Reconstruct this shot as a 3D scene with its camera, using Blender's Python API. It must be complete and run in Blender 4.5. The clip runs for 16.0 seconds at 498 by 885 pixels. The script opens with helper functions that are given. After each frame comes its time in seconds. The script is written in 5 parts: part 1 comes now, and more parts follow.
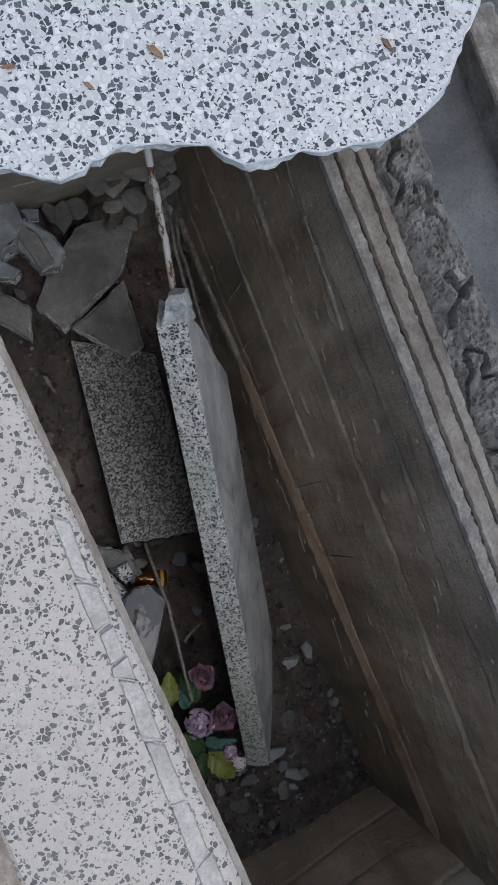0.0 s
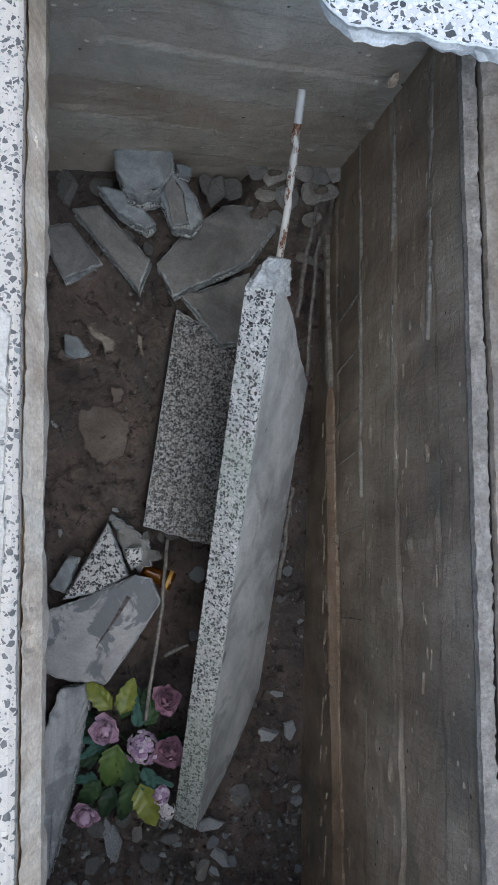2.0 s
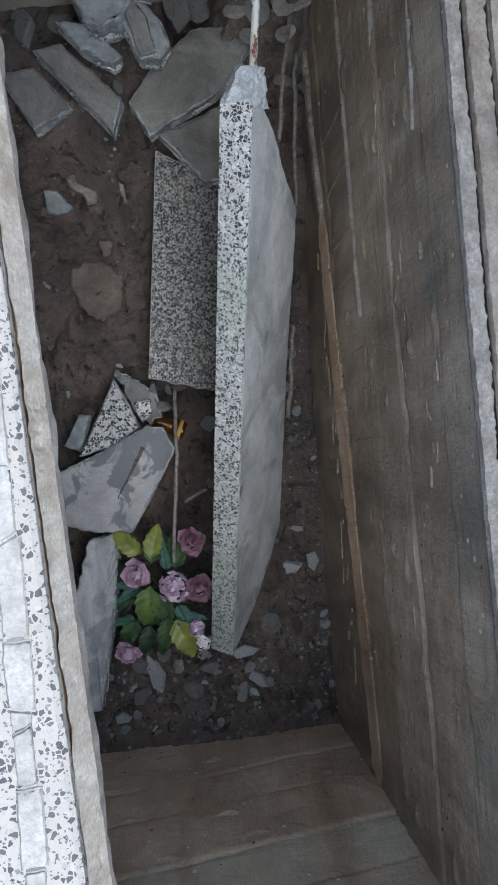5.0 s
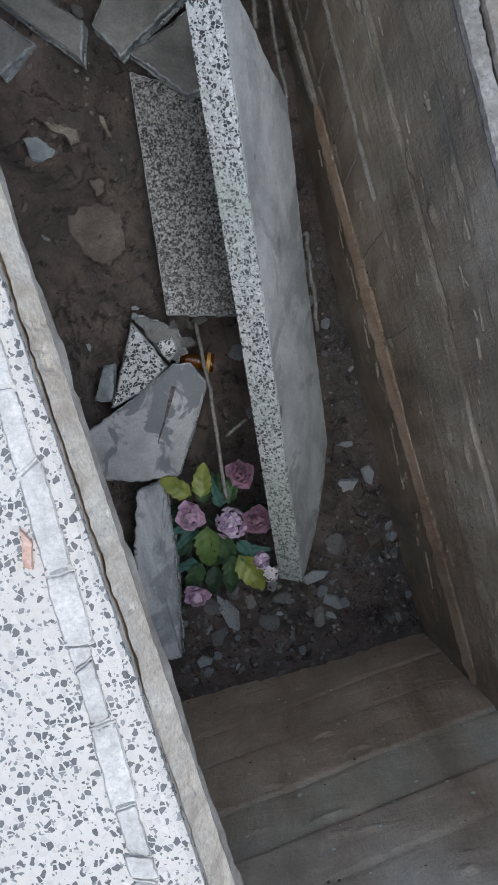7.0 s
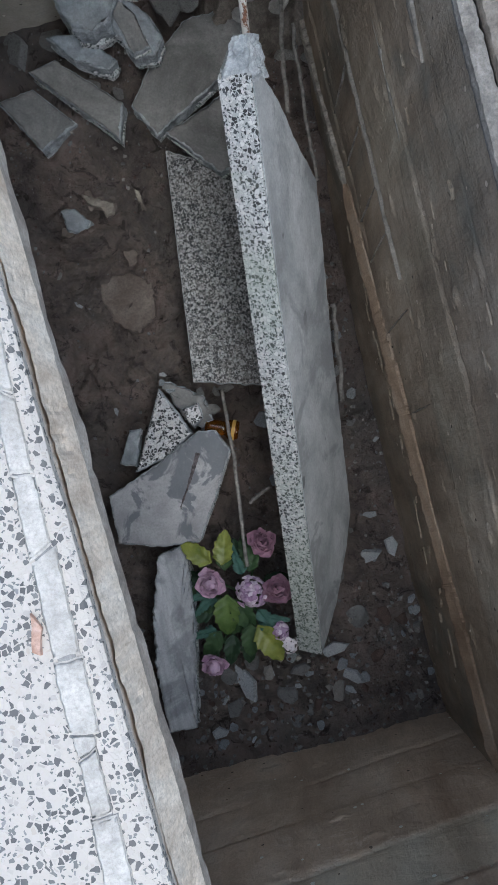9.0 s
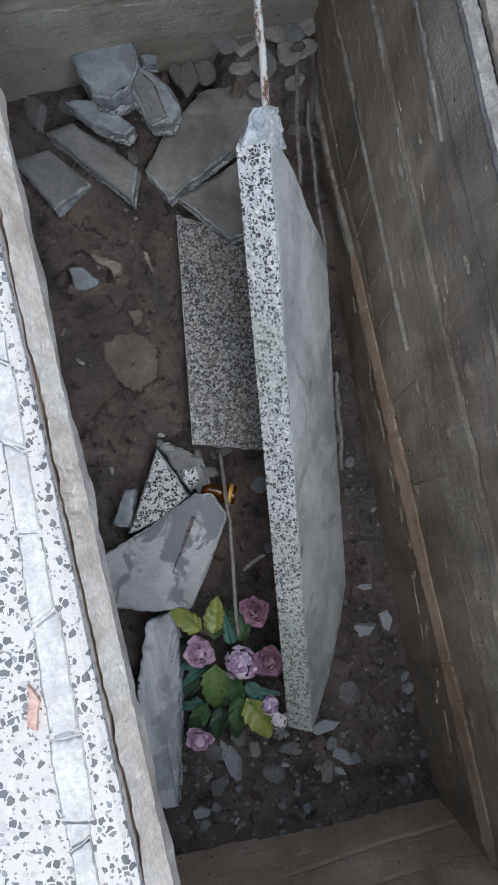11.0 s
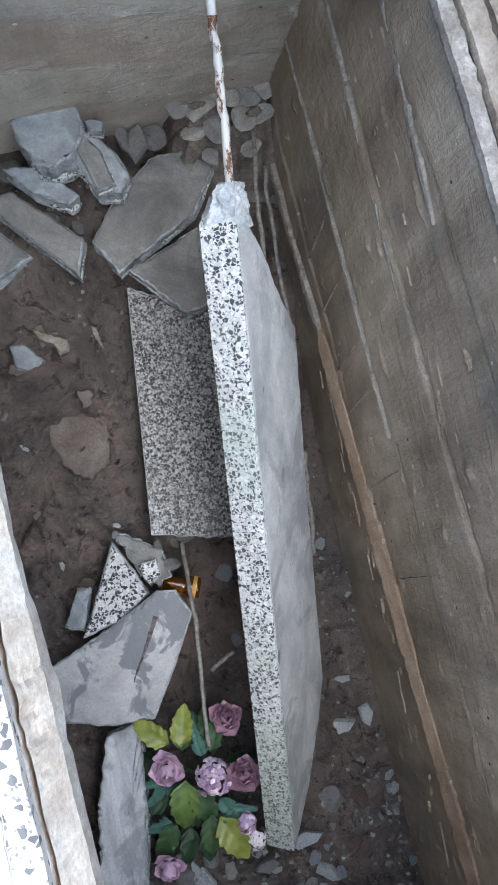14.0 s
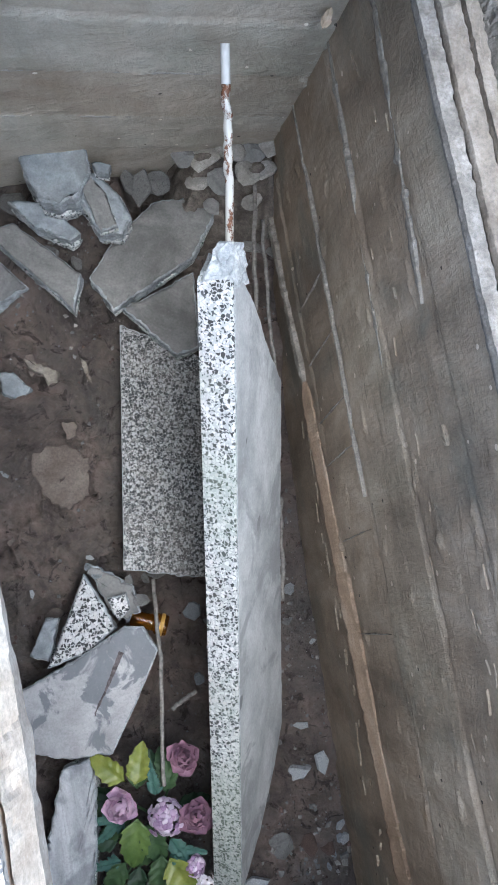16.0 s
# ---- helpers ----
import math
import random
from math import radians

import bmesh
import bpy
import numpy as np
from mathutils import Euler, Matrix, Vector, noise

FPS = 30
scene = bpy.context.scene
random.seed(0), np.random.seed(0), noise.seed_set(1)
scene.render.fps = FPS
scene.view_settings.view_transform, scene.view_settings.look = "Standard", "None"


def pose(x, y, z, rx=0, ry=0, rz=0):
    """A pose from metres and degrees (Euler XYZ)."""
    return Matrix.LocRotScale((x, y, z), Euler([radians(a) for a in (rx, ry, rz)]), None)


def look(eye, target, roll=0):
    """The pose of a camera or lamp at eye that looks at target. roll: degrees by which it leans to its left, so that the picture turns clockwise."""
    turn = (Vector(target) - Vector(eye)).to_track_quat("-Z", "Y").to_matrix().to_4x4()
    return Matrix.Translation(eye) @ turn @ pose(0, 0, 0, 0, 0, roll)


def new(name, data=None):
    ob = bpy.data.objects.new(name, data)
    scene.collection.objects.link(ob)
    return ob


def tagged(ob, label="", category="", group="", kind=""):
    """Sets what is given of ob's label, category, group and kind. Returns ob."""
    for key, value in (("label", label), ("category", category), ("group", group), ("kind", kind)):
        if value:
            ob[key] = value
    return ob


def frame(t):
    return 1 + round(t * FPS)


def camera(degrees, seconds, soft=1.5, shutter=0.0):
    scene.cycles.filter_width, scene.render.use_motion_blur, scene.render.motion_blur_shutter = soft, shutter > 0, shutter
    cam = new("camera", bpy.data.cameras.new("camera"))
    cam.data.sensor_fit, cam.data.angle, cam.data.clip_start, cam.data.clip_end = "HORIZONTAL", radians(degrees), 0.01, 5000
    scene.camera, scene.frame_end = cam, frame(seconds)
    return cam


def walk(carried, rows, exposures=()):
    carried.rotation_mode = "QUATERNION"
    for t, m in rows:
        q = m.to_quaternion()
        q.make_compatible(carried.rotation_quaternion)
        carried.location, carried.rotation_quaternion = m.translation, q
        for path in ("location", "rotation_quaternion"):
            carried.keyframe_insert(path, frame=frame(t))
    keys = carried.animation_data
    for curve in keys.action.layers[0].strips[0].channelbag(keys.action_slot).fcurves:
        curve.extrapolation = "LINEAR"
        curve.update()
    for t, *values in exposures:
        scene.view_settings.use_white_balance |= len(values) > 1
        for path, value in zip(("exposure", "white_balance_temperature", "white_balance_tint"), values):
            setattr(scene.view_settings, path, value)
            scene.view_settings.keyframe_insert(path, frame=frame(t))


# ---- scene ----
cam = camera(35.9, 16.0, soft=1.5)
PATH = [
    (0, (0.361, 0.743, 2.226), (0.73, 0.702, 0.26), 74.8),
    (0.5, (0.360, 0.692, 2.215), (0.601, 0.781, 0.231), 59.2),
    (1, (0.44, 0.633, 2.155), (0.639, 0.867, 0.178), 38.7),
    (1.5, (0.494, 0.512, 2.091), (0.65, 0.801, 0.118), 28.2),
    (2, (0.503, 0.484, 2.082), (0.597, 0.791, 0.108), 18.1),
    (2.5, (0.507, 0.485, 2.09), (0.594, 0.79, 0.115), 16.3),
    (3, (0.507, 0.491, 2.092), (0.6, 0.791, 0.117), 17.5),
    (5.5, (0.52, 0.347, 2.079), (0.562, 0.253, 0.082), -211.6),
    (6, (0.52, 0.323, 2.085), (0.551, 0.171, 0.091), -202.0),
    (6.5, (0.521, 0.316, 2.046), (0.515, 0.178, 0.051), -190.9),
    (7, (0.519, 0.319, 2.008), (0.441, 0.208, 0.013), -159.9),
    (7.5, (0.524, 0.328, 2.006), (0.424, 0.259, 0.01), -139.9),
    (8, (0.532, 0.332, 2.013), (0.421, 0.299, 0.016), -121.8),
    (8.5, (0.535, 0.335, 2.008), (0.426, 0.336, 0.011), -103.8),
    (9, (0.539, 0.346, 2.009), (0.425, 0.393, 0.013), -81.1),
    (11.5, (0.5, 0.362, 1.957), (0.493, 0.597, -0.029), -12.7),
    (12, (0.489, 0.402, 1.872), (0.512, 0.666, -0.11), -6.7),
    (12.5, (0.48, 0.454, 1.832), (0.503, 0.734, -0.149), -6.9),
    (13, (0.476, 0.468, 1.825), (0.514, 0.748, -0.155), -5.3),
    (13.5, (0.481, 0.474, 1.842), (0.592, 0.741, -0.137), 9.1),
    (14, (0.48, 0.488, 1.85), (0.608, 0.756, -0.127), 12.2),
    (14.5, (0.48, 0.503, 1.855), (0.637, 0.78, -0.119), 16.9),
    (15, (0.48, 0.513, 1.865), (0.662, 0.808, -0.105), 20.1),
    (15.5, (0.478, 0.519, 1.875), (0.668, 0.825, -0.093), 21.5),
    (16, (0.474, 0.524, 1.888), (0.679, 0.847, -0.075), 23.4),
]
LEVEL = Matrix.Translation((0.4, 0.5, 0)) @ Matrix.Rotation(radians(-5.5), 4, "Y") @ Matrix.Translation((-0.4, -0.5, 0))
walk(cam, [(t, LEVEL @ look(eye, target, roll)) for t, eye, target, roll in PATH],
     [(0, 0.0, 5750, 5), (0.5, 0.0, 5700, 5), (1, 0.1, 5600, 4), (1.5, 0.48, 5550, 3), (2.5, 0.64, 5550, 2), (5.5, 0.85, 5550, 2), (7, 0.75, 5550, 2), (9, 0.75, 5550, 2),
      (11.5, 1.0, 5500, 3), (12.5, 1.06, 5480, 3), (13.5, 1.55, 5480, 3), (14.5, 1.72, 5480, 3), (16, 1.82, 5480, 3)])

# ---- light ----
world = bpy.data.worlds.new("overcast_sky")
scene.world = world
world.use_nodes = True
wn = world.node_tree.nodes
sky = wn.new("ShaderNodeTexSky")
sky.sky_type, sky.sun_disc = "NISHITA", False
sky.sun_elevation, sky.sun_rotation = radians(74), radians(170)
sky.air_density, sky.dust_density, sky.ozone_density = 1.0, 4.0, 0.6
wn["Background"].inputs["Strength"].default_value = 0.15
world.node_tree.links.new(sky.outputs["Color"], wn["Background"].inputs["Color"])
sun = new("sun", bpy.data.lights.new("sun", "SUN"))
sun.data.energy, sun.data.angle, sun.data.color = 1.0, radians(90), (0.99, 0.99, 1.0)
sun.matrix_world = look((0.25, -0.75, 3.2), (0, 0, 0))


# ---- materials ----
class Nodes:
    """A material and short ways to add nodes to it."""

    def __init__(self, name, rough=0.8, metal=0.0, spec=0.4):
        self.mat = bpy.data.materials.new(name)
        self.mat.use_nodes = True
        self.t = self.mat.node_tree
        self.b = self.t.nodes["Principled BSDF"]
        self.b.inputs["Roughness"].default_value = rough
        self.b.inputs["Metallic"].default_value = metal
        self.b.inputs["Specular IOR Level"].default_value = spec
        self.pos = self.t.nodes.new("ShaderNodeTexCoord").outputs["Object"]

    def put(self, socket, value):
        if isinstance(value, bpy.types.NodeSocket):
            self.t.links.new(value, socket)
        else:
            socket.default_value = value

    def scaled(self, k):
        n = self.t.nodes.new("ShaderNodeVectorMath")
        n.operation = "MULTIPLY"
        self.put(n.inputs[0], self.pos)
        n.inputs[1].default_value = k
        return n.outputs[0]

    def noise(self, scale, detail=5.0, rough=0.6, vector=None, distort=0.0):
        n = self.t.nodes.new("ShaderNodeTexNoise")
        n.inputs["Scale"].default_value, n.inputs["Detail"].default_value = scale, detail
        n.inputs["Roughness"].default_value, n.inputs["Distortion"].default_value = rough, distort
        self.put(n.inputs["Vector"], vector or self.pos)
        return n.outputs["Fac"]

    def voronoi(self, scale, feature="F1", vector=None):
        n = self.t.nodes.new("ShaderNodeTexVoronoi")
        n.feature = feature
        n.inputs["Scale"].default_value = scale
        self.put(n.inputs["Vector"], vector or self.pos)
        return n.outputs

    def ramp(self, fac, stops):
        n = self.t.nodes.new("ShaderNodeValToRGB")
        e = n.color_ramp.elements
        while len(e) < len(stops):
            e.new(0.5)
        for el, (p, c) in zip(e, stops):
            el.position = p
            el.color = (c, c, c, 1) if isinstance(c, (int, float)) else (*c, 1)
        self.put(n.inputs["Fac"], fac)
        return n.outputs["Color"]

    def mix(self, fac, a, b, kind="MIX"):
        n = self.t.nodes.new("ShaderNodeMix")
        n.data_type, n.blend_type = "RGBA", kind
        self.put(n.inputs[0], fac)
        for s, v in ((n.inputs[6], a), (n.inputs[7], b)):
            self.put(s, (*v, 1) if isinstance(v, tuple) else v)
        return n.outputs[2]

    def maths(self, op, a, b=0.0):
        n = self.t.nodes.new("ShaderNodeMath")
        n.operation = op
        self.put(n.inputs[0], a)
        self.put(n.inputs[1], b)
        return n.outputs[0]

    def colour(self, c):
        self.put(self.b.inputs["Base Color"], (*c, 1) if isinstance(c, tuple) else c)
        return self

    def bump(self, height, depth, strength=1.0):
        n = self.t.nodes.new("ShaderNodeBump")
        n.inputs["Strength"].default_value, n.inputs["Distance"].default_value = strength, depth
        self.put(n.inputs["Height"], height)
        if self.b.inputs["Normal"].is_linked:
            self.t.links.new(self.b.inputs["Normal"].links[0].from_socket, n.inputs["Normal"])
        self.t.links.new(n.outputs[0], self.b.inputs["Normal"])
        return self

    def random(self):
        return self.t.nodes.new("ShaderNodeObjectInfo").outputs["Random"]


def terrazzo(name, size, cement, dark_share, white_share, dirt=0.25, gap=0.07, dark=(0.065, 0.07, 0.075), rough=0.45, bright=1.0, algae=0.0, warm=1.0):
    """Ground terrazzo: angular dark and white marble chips of that size, in metres, in a pale cement."""
    m = Nodes(name, rough, 0, 0.45)
    warp = m.t.nodes.new("ShaderNodeTexNoise")
    warp.inputs["Scale"].default_value = 0.7 / size
    m.put(warp.inputs["Vector"], m.pos)
    wv = m.t.nodes.new("ShaderNodeVectorMath")
    wv.operation = "MULTIPLY_ADD"
    m.put(wv.inputs[0], warp.outputs["Color"])
    wv.inputs[1].default_value = (size * 0.9,) * 3
    m.put(wv.inputs[2], m.pos)
    v = wv.outputs[0]
    cell = m.voronoi(1 / size, "F1", v)
    edge = m.voronoi(1 / size, "DISTANCE_TO_EDGE", v)["Distance"]
    sep = m.t.nodes.new("ShaderNodeSeparateColor")
    m.put(sep.inputs[0], cell["Color"])
    r, g, b = sep.outputs[0], sep.outputs[1], sep.outputs[2]
    # each chip is worn back from its cell's edge by its own amount
    inset = m.maths("MULTIPLY_ADD", g, 0.12)
    inset.node.inputs[2].default_value = gap
    chip = m.ramp(m.maths("SUBTRACT", edge, inset), [(0.0, 0.0), (0.035, 1.0)])
    isdark = m.maths("LESS_THAN", r, dark_share)
    iswhite = m.maths("GREATER_THAN", r, 1 - white_share)
    white = m.ramp(b, [(p, (bright * w[0], bright * w[1] * (1 + warm) / 2, bright * w[2] * warm)) for p, w in ((0.0, (0.48, 0.48, 0.49)), (0.6, (0.68, 0.68, 0.68)), (1.0, (0.55, 0.53, 0.51)))])
    darks = m.ramp(b, [(0.0, tuple(0.75 * c for c in dark)), (0.6, dark), (1.0, tuple(2.6 * c for c in dark))])
    # fine aggregate between the large chips
    fine = m.voronoi(2.7 / size, "F1", v)
    fs = m.t.nodes.new("ShaderNodeSeparateColor")
    m.put(fs.inputs[0], fine["Color"])
    base = m.mix(m.maths("GREATER_THAN", fs.outputs[0], 0.80), cement, (0.62 * bright, 0.62 * bright * (1 + warm) / 2, 0.62 * bright * warm))
    base = m.mix(m.maths("LESS_THAN", fs.outputs[0], dark_share * 0.28), base, tuple(1.8 * c for c in dark))
    col = m.mix(m.maths("MULTIPLY", chip, isdark), base, darks)
    col = m.mix(m.maths("MULTIPLY", chip, iswhite), col, white)
    stain = m.ramp(m.noise(9, 6, 0.65), [(0.42, 0.0), (0.72, dirt)])
    col = m.mix(stain, col, (0.33, 0.29, 0.25))
    speck = m.ramp(m.noise(120, 3, 0.7), [(0.60, 0.0), (0.72, dirt)])
    col = m.mix(speck, col, (0.22, 0.19, 0.16))
    if algae:
        col = m.mix(m.ramp(m.noise(3.5, 5, 0.6), [(0.45, 0.0), (0.6, algae)]), col, (0.20, 0.25, 0.19))
    m.colour(col)
    m.put(m.b.inputs["Roughness"], m.ramp(m.noise(40, 4), [(0.3, rough - 0.12), (0.7, rough + 0.2)]))
    m.bump(m.noise(260, 4), 0.0012, 0.5)
    m.bump(chip, 0.0006, 0.6)
    return m.mat


def concrete(name, dark, mid, pale, scale=6.0, stretch=(1, 1, 1), relief=0.004, damp=None, rough=0.85, patch=2.6, pits=False, sharp=0.08, share=0.75, grit=0.45, boards=None):
    """Stained cement in three tones, mottled at two scales, with pores."""
    m = Nodes(name, rough, 0, 0.3)
    v = m.scaled(stretch)
    big = m.noise(scale, 6, 0.62, v, 0.4)
    col = m.ramp(big, [(0.34, dark), (0.5, mid), (0.67, pale)])
    streak = m.ramp(m.noise(scale * 3.1, 7, 0.7, v), [(0.42, 0.0), (0.75, 0.55)])
    col = m.mix(streak, col, tuple(0.62 * c for c in mid))
    if pits:
        hole = m.voronoi(24, "F1", m.scaled((1.0, 0.4, 0.8)))
        pick = m.t.nodes.new("ShaderNodeSeparateColor")
        m.put(pick.inputs[0], hole["Color"])
        size = m.maths("MULTIPLY", m.maths("SUBTRACT", pick.outputs[0], 0.45), 0.45)
        deep = m.ramp(m.maths("SUBTRACT", m.maths("ADD", hole["Distance"], m.maths("MULTIPLY", m.noise(70, 3), 0.12)), size), [(0.0, 0.85), (0.05, 0.0)])
        col = m.mix(deep, col, tuple(0.4 * q for q in dark))
    if damp:
        col = m.mix(m.ramp(m.noise(patch, 5, 0.6, None, 0.6), [(0.51, 0.0), (0.51 + sharp, share)]), col, damp)
    if boards:
        # each board left its own tone: brown, neutral or grey-green
        tone = m.t.nodes.new("ShaderNodeAttribute")
        tone.attribute_name = "board"
        soft = m.maths("ADD", tone.outputs["Fac"], m.maths("MULTIPLY", m.maths("SUBTRACT", m.noise(9, 5, 0.65, m.scaled((1, 1, 0.6))), 0.5), 0.9))
        col = m.mix(1.0, col, m.ramp(soft, [(0.05, (0.84, 0.78, 0.73)), (0.35, (0.95, 0.92, 0.89)), (0.6, (1.0, 1.0, 1.0)), (0.9, (0.99, 1.05, 1.04))]), "MULTIPLY")
        # timber grain cast into the face, sand specks and blow holes
        w = m.scaled(boards)
        lines = m.noise(30, 7, 0.75, w, 1.6)
        rough_spot = m.ramp(m.noise(5, 4, 0.6, w), [(0.42, 0.1), (0.62, 1.0)])
        col = m.mix(m.maths("MULTIPLY", rough_spot, m.ramp(lines, [(0.33, 0.55), (0.45, 0.0)])), col, tuple(0.5 * q for q in dark))
        col = m.mix(m.maths("MULTIPLY", rough_spot, m.ramp(lines, [(0.56, 0.0), (0.68, 0.5)])), col, tuple(1.2 * q for q in pale))
        sand = m.voronoi(60)
        pick = m.t.nodes.new("ShaderNodeSeparateColor")
        m.put(pick.inputs[0], sand["Color"])
        spot = m.maths("MULTIPLY", m.maths("LESS_THAN", sand["Distance"], 0.26), m.maths("GREATER_THAN", pick.outputs[0], 0.975))
        col = m.mix(spot, col, tuple(min(0.8, 1.25 * q) for q in pale))
        hole = m.maths("MULTIPLY", m.maths("LESS_THAN", sand["Distance"], 0.2), m.maths("LESS_THAN", pick.outputs[0], 0.02))
        col = m.mix(hole, col, tuple(0.3 * q for q in dark))
        m.bump(lines, 0.007, 0.8)
    grain = m.noise(190, 5, 0.75)
    col = m.mix(m.ramp(grain, [(0.35, grit), (0.55, 0.0)]), col, tuple(0.5 * c for c in dark))
    col = m.mix(m.ramp(grain, [(0.60, 0.0), (0.78, 0.9 * grit)]), col, tuple(min(1, 1.5 * c) for c in pale))
    m.colour(col)
    m.bump(m.noise(24, 7, 0.7, v), relief, 0.7)
    m.bump(grain, 0.0015, 1.4 * grit)
    pores = m.ramp(m.voronoi(95)["Distance"], [(0.06, 0.0), (0.2, 1.0)])
    m.bump(pores, 0.0012, 0.35)
    return m.mat


M_COVER = terrazzo("terrazzo_dense_chips", 0.0078, (0.50, 0.49, 0.475), 0.42, 0.54, 0.08, 0.04, (0.05, 0.052, 0.055), warm=0.92)
M_RIM = terrazzo("terrazzo_pale_cement", 0.0060, (0.462, 0.41, 0.35), 0.33, 0.30, 0.22, 0.04, (0.085, 0.082, 0.078), bright=0.75, warm=0.77)
M_SLAB = terrazzo("terrazzo_slab", 0.0068, (0.40, 0.412, 0.412), 0.42, 0.36, 0.12, 0.04, (0.036, 0.039, 0.043), bright=0.92, algae=0.34)
# dirty terrazzo, its tones lowered to paint in the shade it lies in
M_DARKSLAB = terrazzo("terrazzo_dirty_shaded", 0.0064, (0.15, 0.147, 0.143), 0.50, 0.36, 0.20, 0.03, (0.014, 0.016, 0.018), bright=0.55)
M_TRI = terrazzo("terrazzo_clean_shard", 0.0074, (0.42, 0.42, 0.415), 0.44, 0.50, 0.08, 0.03, (0.02, 0.022, 0.024), bright=0.92)
M_WALL = concrete("board_marked_concrete", (0.20, 0.156, 0.113), (0.345, 0.274, 0.201), (0.472, 0.39, 0.302), 6.0, (1, 1, 0.4), 0.008, (0.205, 0.198, 0.163), 0.85, 3.4, sharp=0.16, share=0.85, grit=0.25, boards=(1, 0.2, 0.7))
M_WALLFAR = concrete("far_wall_concrete", (0.36, 0.322, 0.257), (0.50, 0.452, 0.375), (0.62, 0.575, 0.49), 5.0, (1, 1, 0.5), 0.005, (0.38, 0.315, 0.245), 0.85, 3.2, sharp=0.18, grit=0.2, boards=(0.3, 1, 0.5))
M_MORTAR = concrete("pale_mortar", (0.22, 0.205, 0.18), (0.33, 0.31, 0.28), (0.45, 0.43, 0.40), 14.0, (1, 1, 1), 0.004)
M_TORN = concrete("torn_grey_mortar", (0.10, 0.092, 0.083), (0.19, 0.178, 0.162), (0.29, 0.278, 0.26), 18.0, (1, 1, 1), 0.010)
M_BED = concrete("brown_bedding_mortar", (0.095, 0.08, 0.067), (0.165, 0.14, 0.118), (0.25, 0.222, 0.192), 22.0, (1, 1, 1), 0.012)
M_FIN = concrete("joint_mortar", (0.175, 0.15, 0.123), (0.27, 0.24, 0.20), (0.36, 0.325, 0.28), 34.0, (1, 1, 1), 0.003)
M_LIME = concrete("lime_bloom", (0.36, 0.332, 0.29), (0.46, 0.43, 0.385), (0.55, 0.52, 0.475), 40.0, (1, 1, 1), 0.003)
M_TAN = concrete("tan_plaster", (0.25, 0.19, 0.13), (0.37, 0.295, 0.21), (0.47, 0.39, 0.30), 40.0, (1, 1, 1), 0.004)
M_WALLNEAR = concrete("brown_board_concrete", (0.46, 0.35, 0.25), (0.70, 0.565, 0.42), (0.80, 0.70, 0.56), 5.0, (1, 1, 0.35), 0.008, (0.45, 0.37, 0.28), 0.85, 3.0, sharp=0.2, grit=0.2, boards=(0.25, 1, 0.4))
M_RIMEDGE = concrete("pale_kerb_cement", (0.14, 0.123, 0.104), (0.23, 0.207, 0.18), (0.325, 0.30, 0.268), 45.0, (1, 0.5, 1), 0.006, (0.13, 0.118, 0.102), 0.9, 7.0, sharp=0.12, share=0.7, grit=0.5)
M_COURSE = concrete("beige_kerb_cement", (0.135, 0.112, 0.088), (0.215, 0.185, 0.152), (0.30, 0.268, 0.23), 20.0, (1, 0.5, 1), 0.006, (0.10, 0.083, 0.068), 0.9, 8.0, sharp=0.2, share=0.7, grit=0.4)
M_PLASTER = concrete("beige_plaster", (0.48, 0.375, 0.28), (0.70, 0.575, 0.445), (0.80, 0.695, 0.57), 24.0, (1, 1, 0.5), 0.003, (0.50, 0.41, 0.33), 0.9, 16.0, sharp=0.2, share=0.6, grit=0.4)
# brown plaster with the shade under the ledge put into its colour
M_PLASTERSHADE = concrete("shaded_brown_plaster", (0.26, 0.21, 0.165), (0.40, 0.33, 0.265), (0.52, 0.45, 0.37), 24.0, (1, 1, 0.5), 0.003, (0.24, 0.195, 0.155), 0.9, 12.0, sharp=0.2, grit=0.4)
M_GREY = concrete("grey_cement_back", (0.30, 0.31, 0.315), (0.44, 0.45, 0.455), (0.56, 0.57, 0.575), 9.0, (1.6, 0.6, 0.8), 0.004, (0.25, 0.255, 0.26), 0.75, 7.0, True, grit=0.25)
M_SHARD = concrete("dusty_cement", (0.14, 0.138, 0.132), (0.245, 0.24, 0.23), (0.345, 0.338, 0.322), 7.0, (1, 1, 1), 0.008, (0.125, 0.125, 0.125), 0.85, 7.0, sharp=0.2, grit=0.3)
M_STAINED = concrete("stained_cement", (0.29, 0.285, 0.29), (0.385, 0.38, 0.385), (0.455, 0.445, 0.45), 11.0, (1, 1, 1), 0.004, (0.13, 0.142, 0.158), 0.8, 9.0, sharp=0.04, share=0.8, grit=0.25)
M_STREAK = concrete("streaked_cement", (0.31, 0.315, 0.325), (0.48, 0.485, 0.495), (0.60, 0.605, 0.61), 7.0, (3.5, 0.5, 1), 0.004, (0.10, 0.107, 0.12), 0.8, 6.0, sharp=0.08, share=0.5, grit=0.25)
M_BLUE = concrete("bluish_cement", (0.20, 0.22, 0.235), (0.32, 0.345, 0.365), (0.44, 0.465, 0.48), 14.0, (1, 1, 1), 0.010, (0.20, 0.205, 0.205), 0.8, 12.0, sharp=0.15, grit=0.3)
M_BROKEN = concrete("broken_cement_edge", (0.17, 0.182, 0.19), (0.34, 0.36, 0.373), (0.54, 0.565, 0.58), 26.0, (1, 1, 1), 0.010)
M_TORNPALE = concrete("torn_bluish_cement", (0.30, 0.325, 0.345), (0.46, 0.485, 0.505), (0.60, 0.62, 0.635), 40.0, (1, 1, 1), 0.014, grit=0.4)
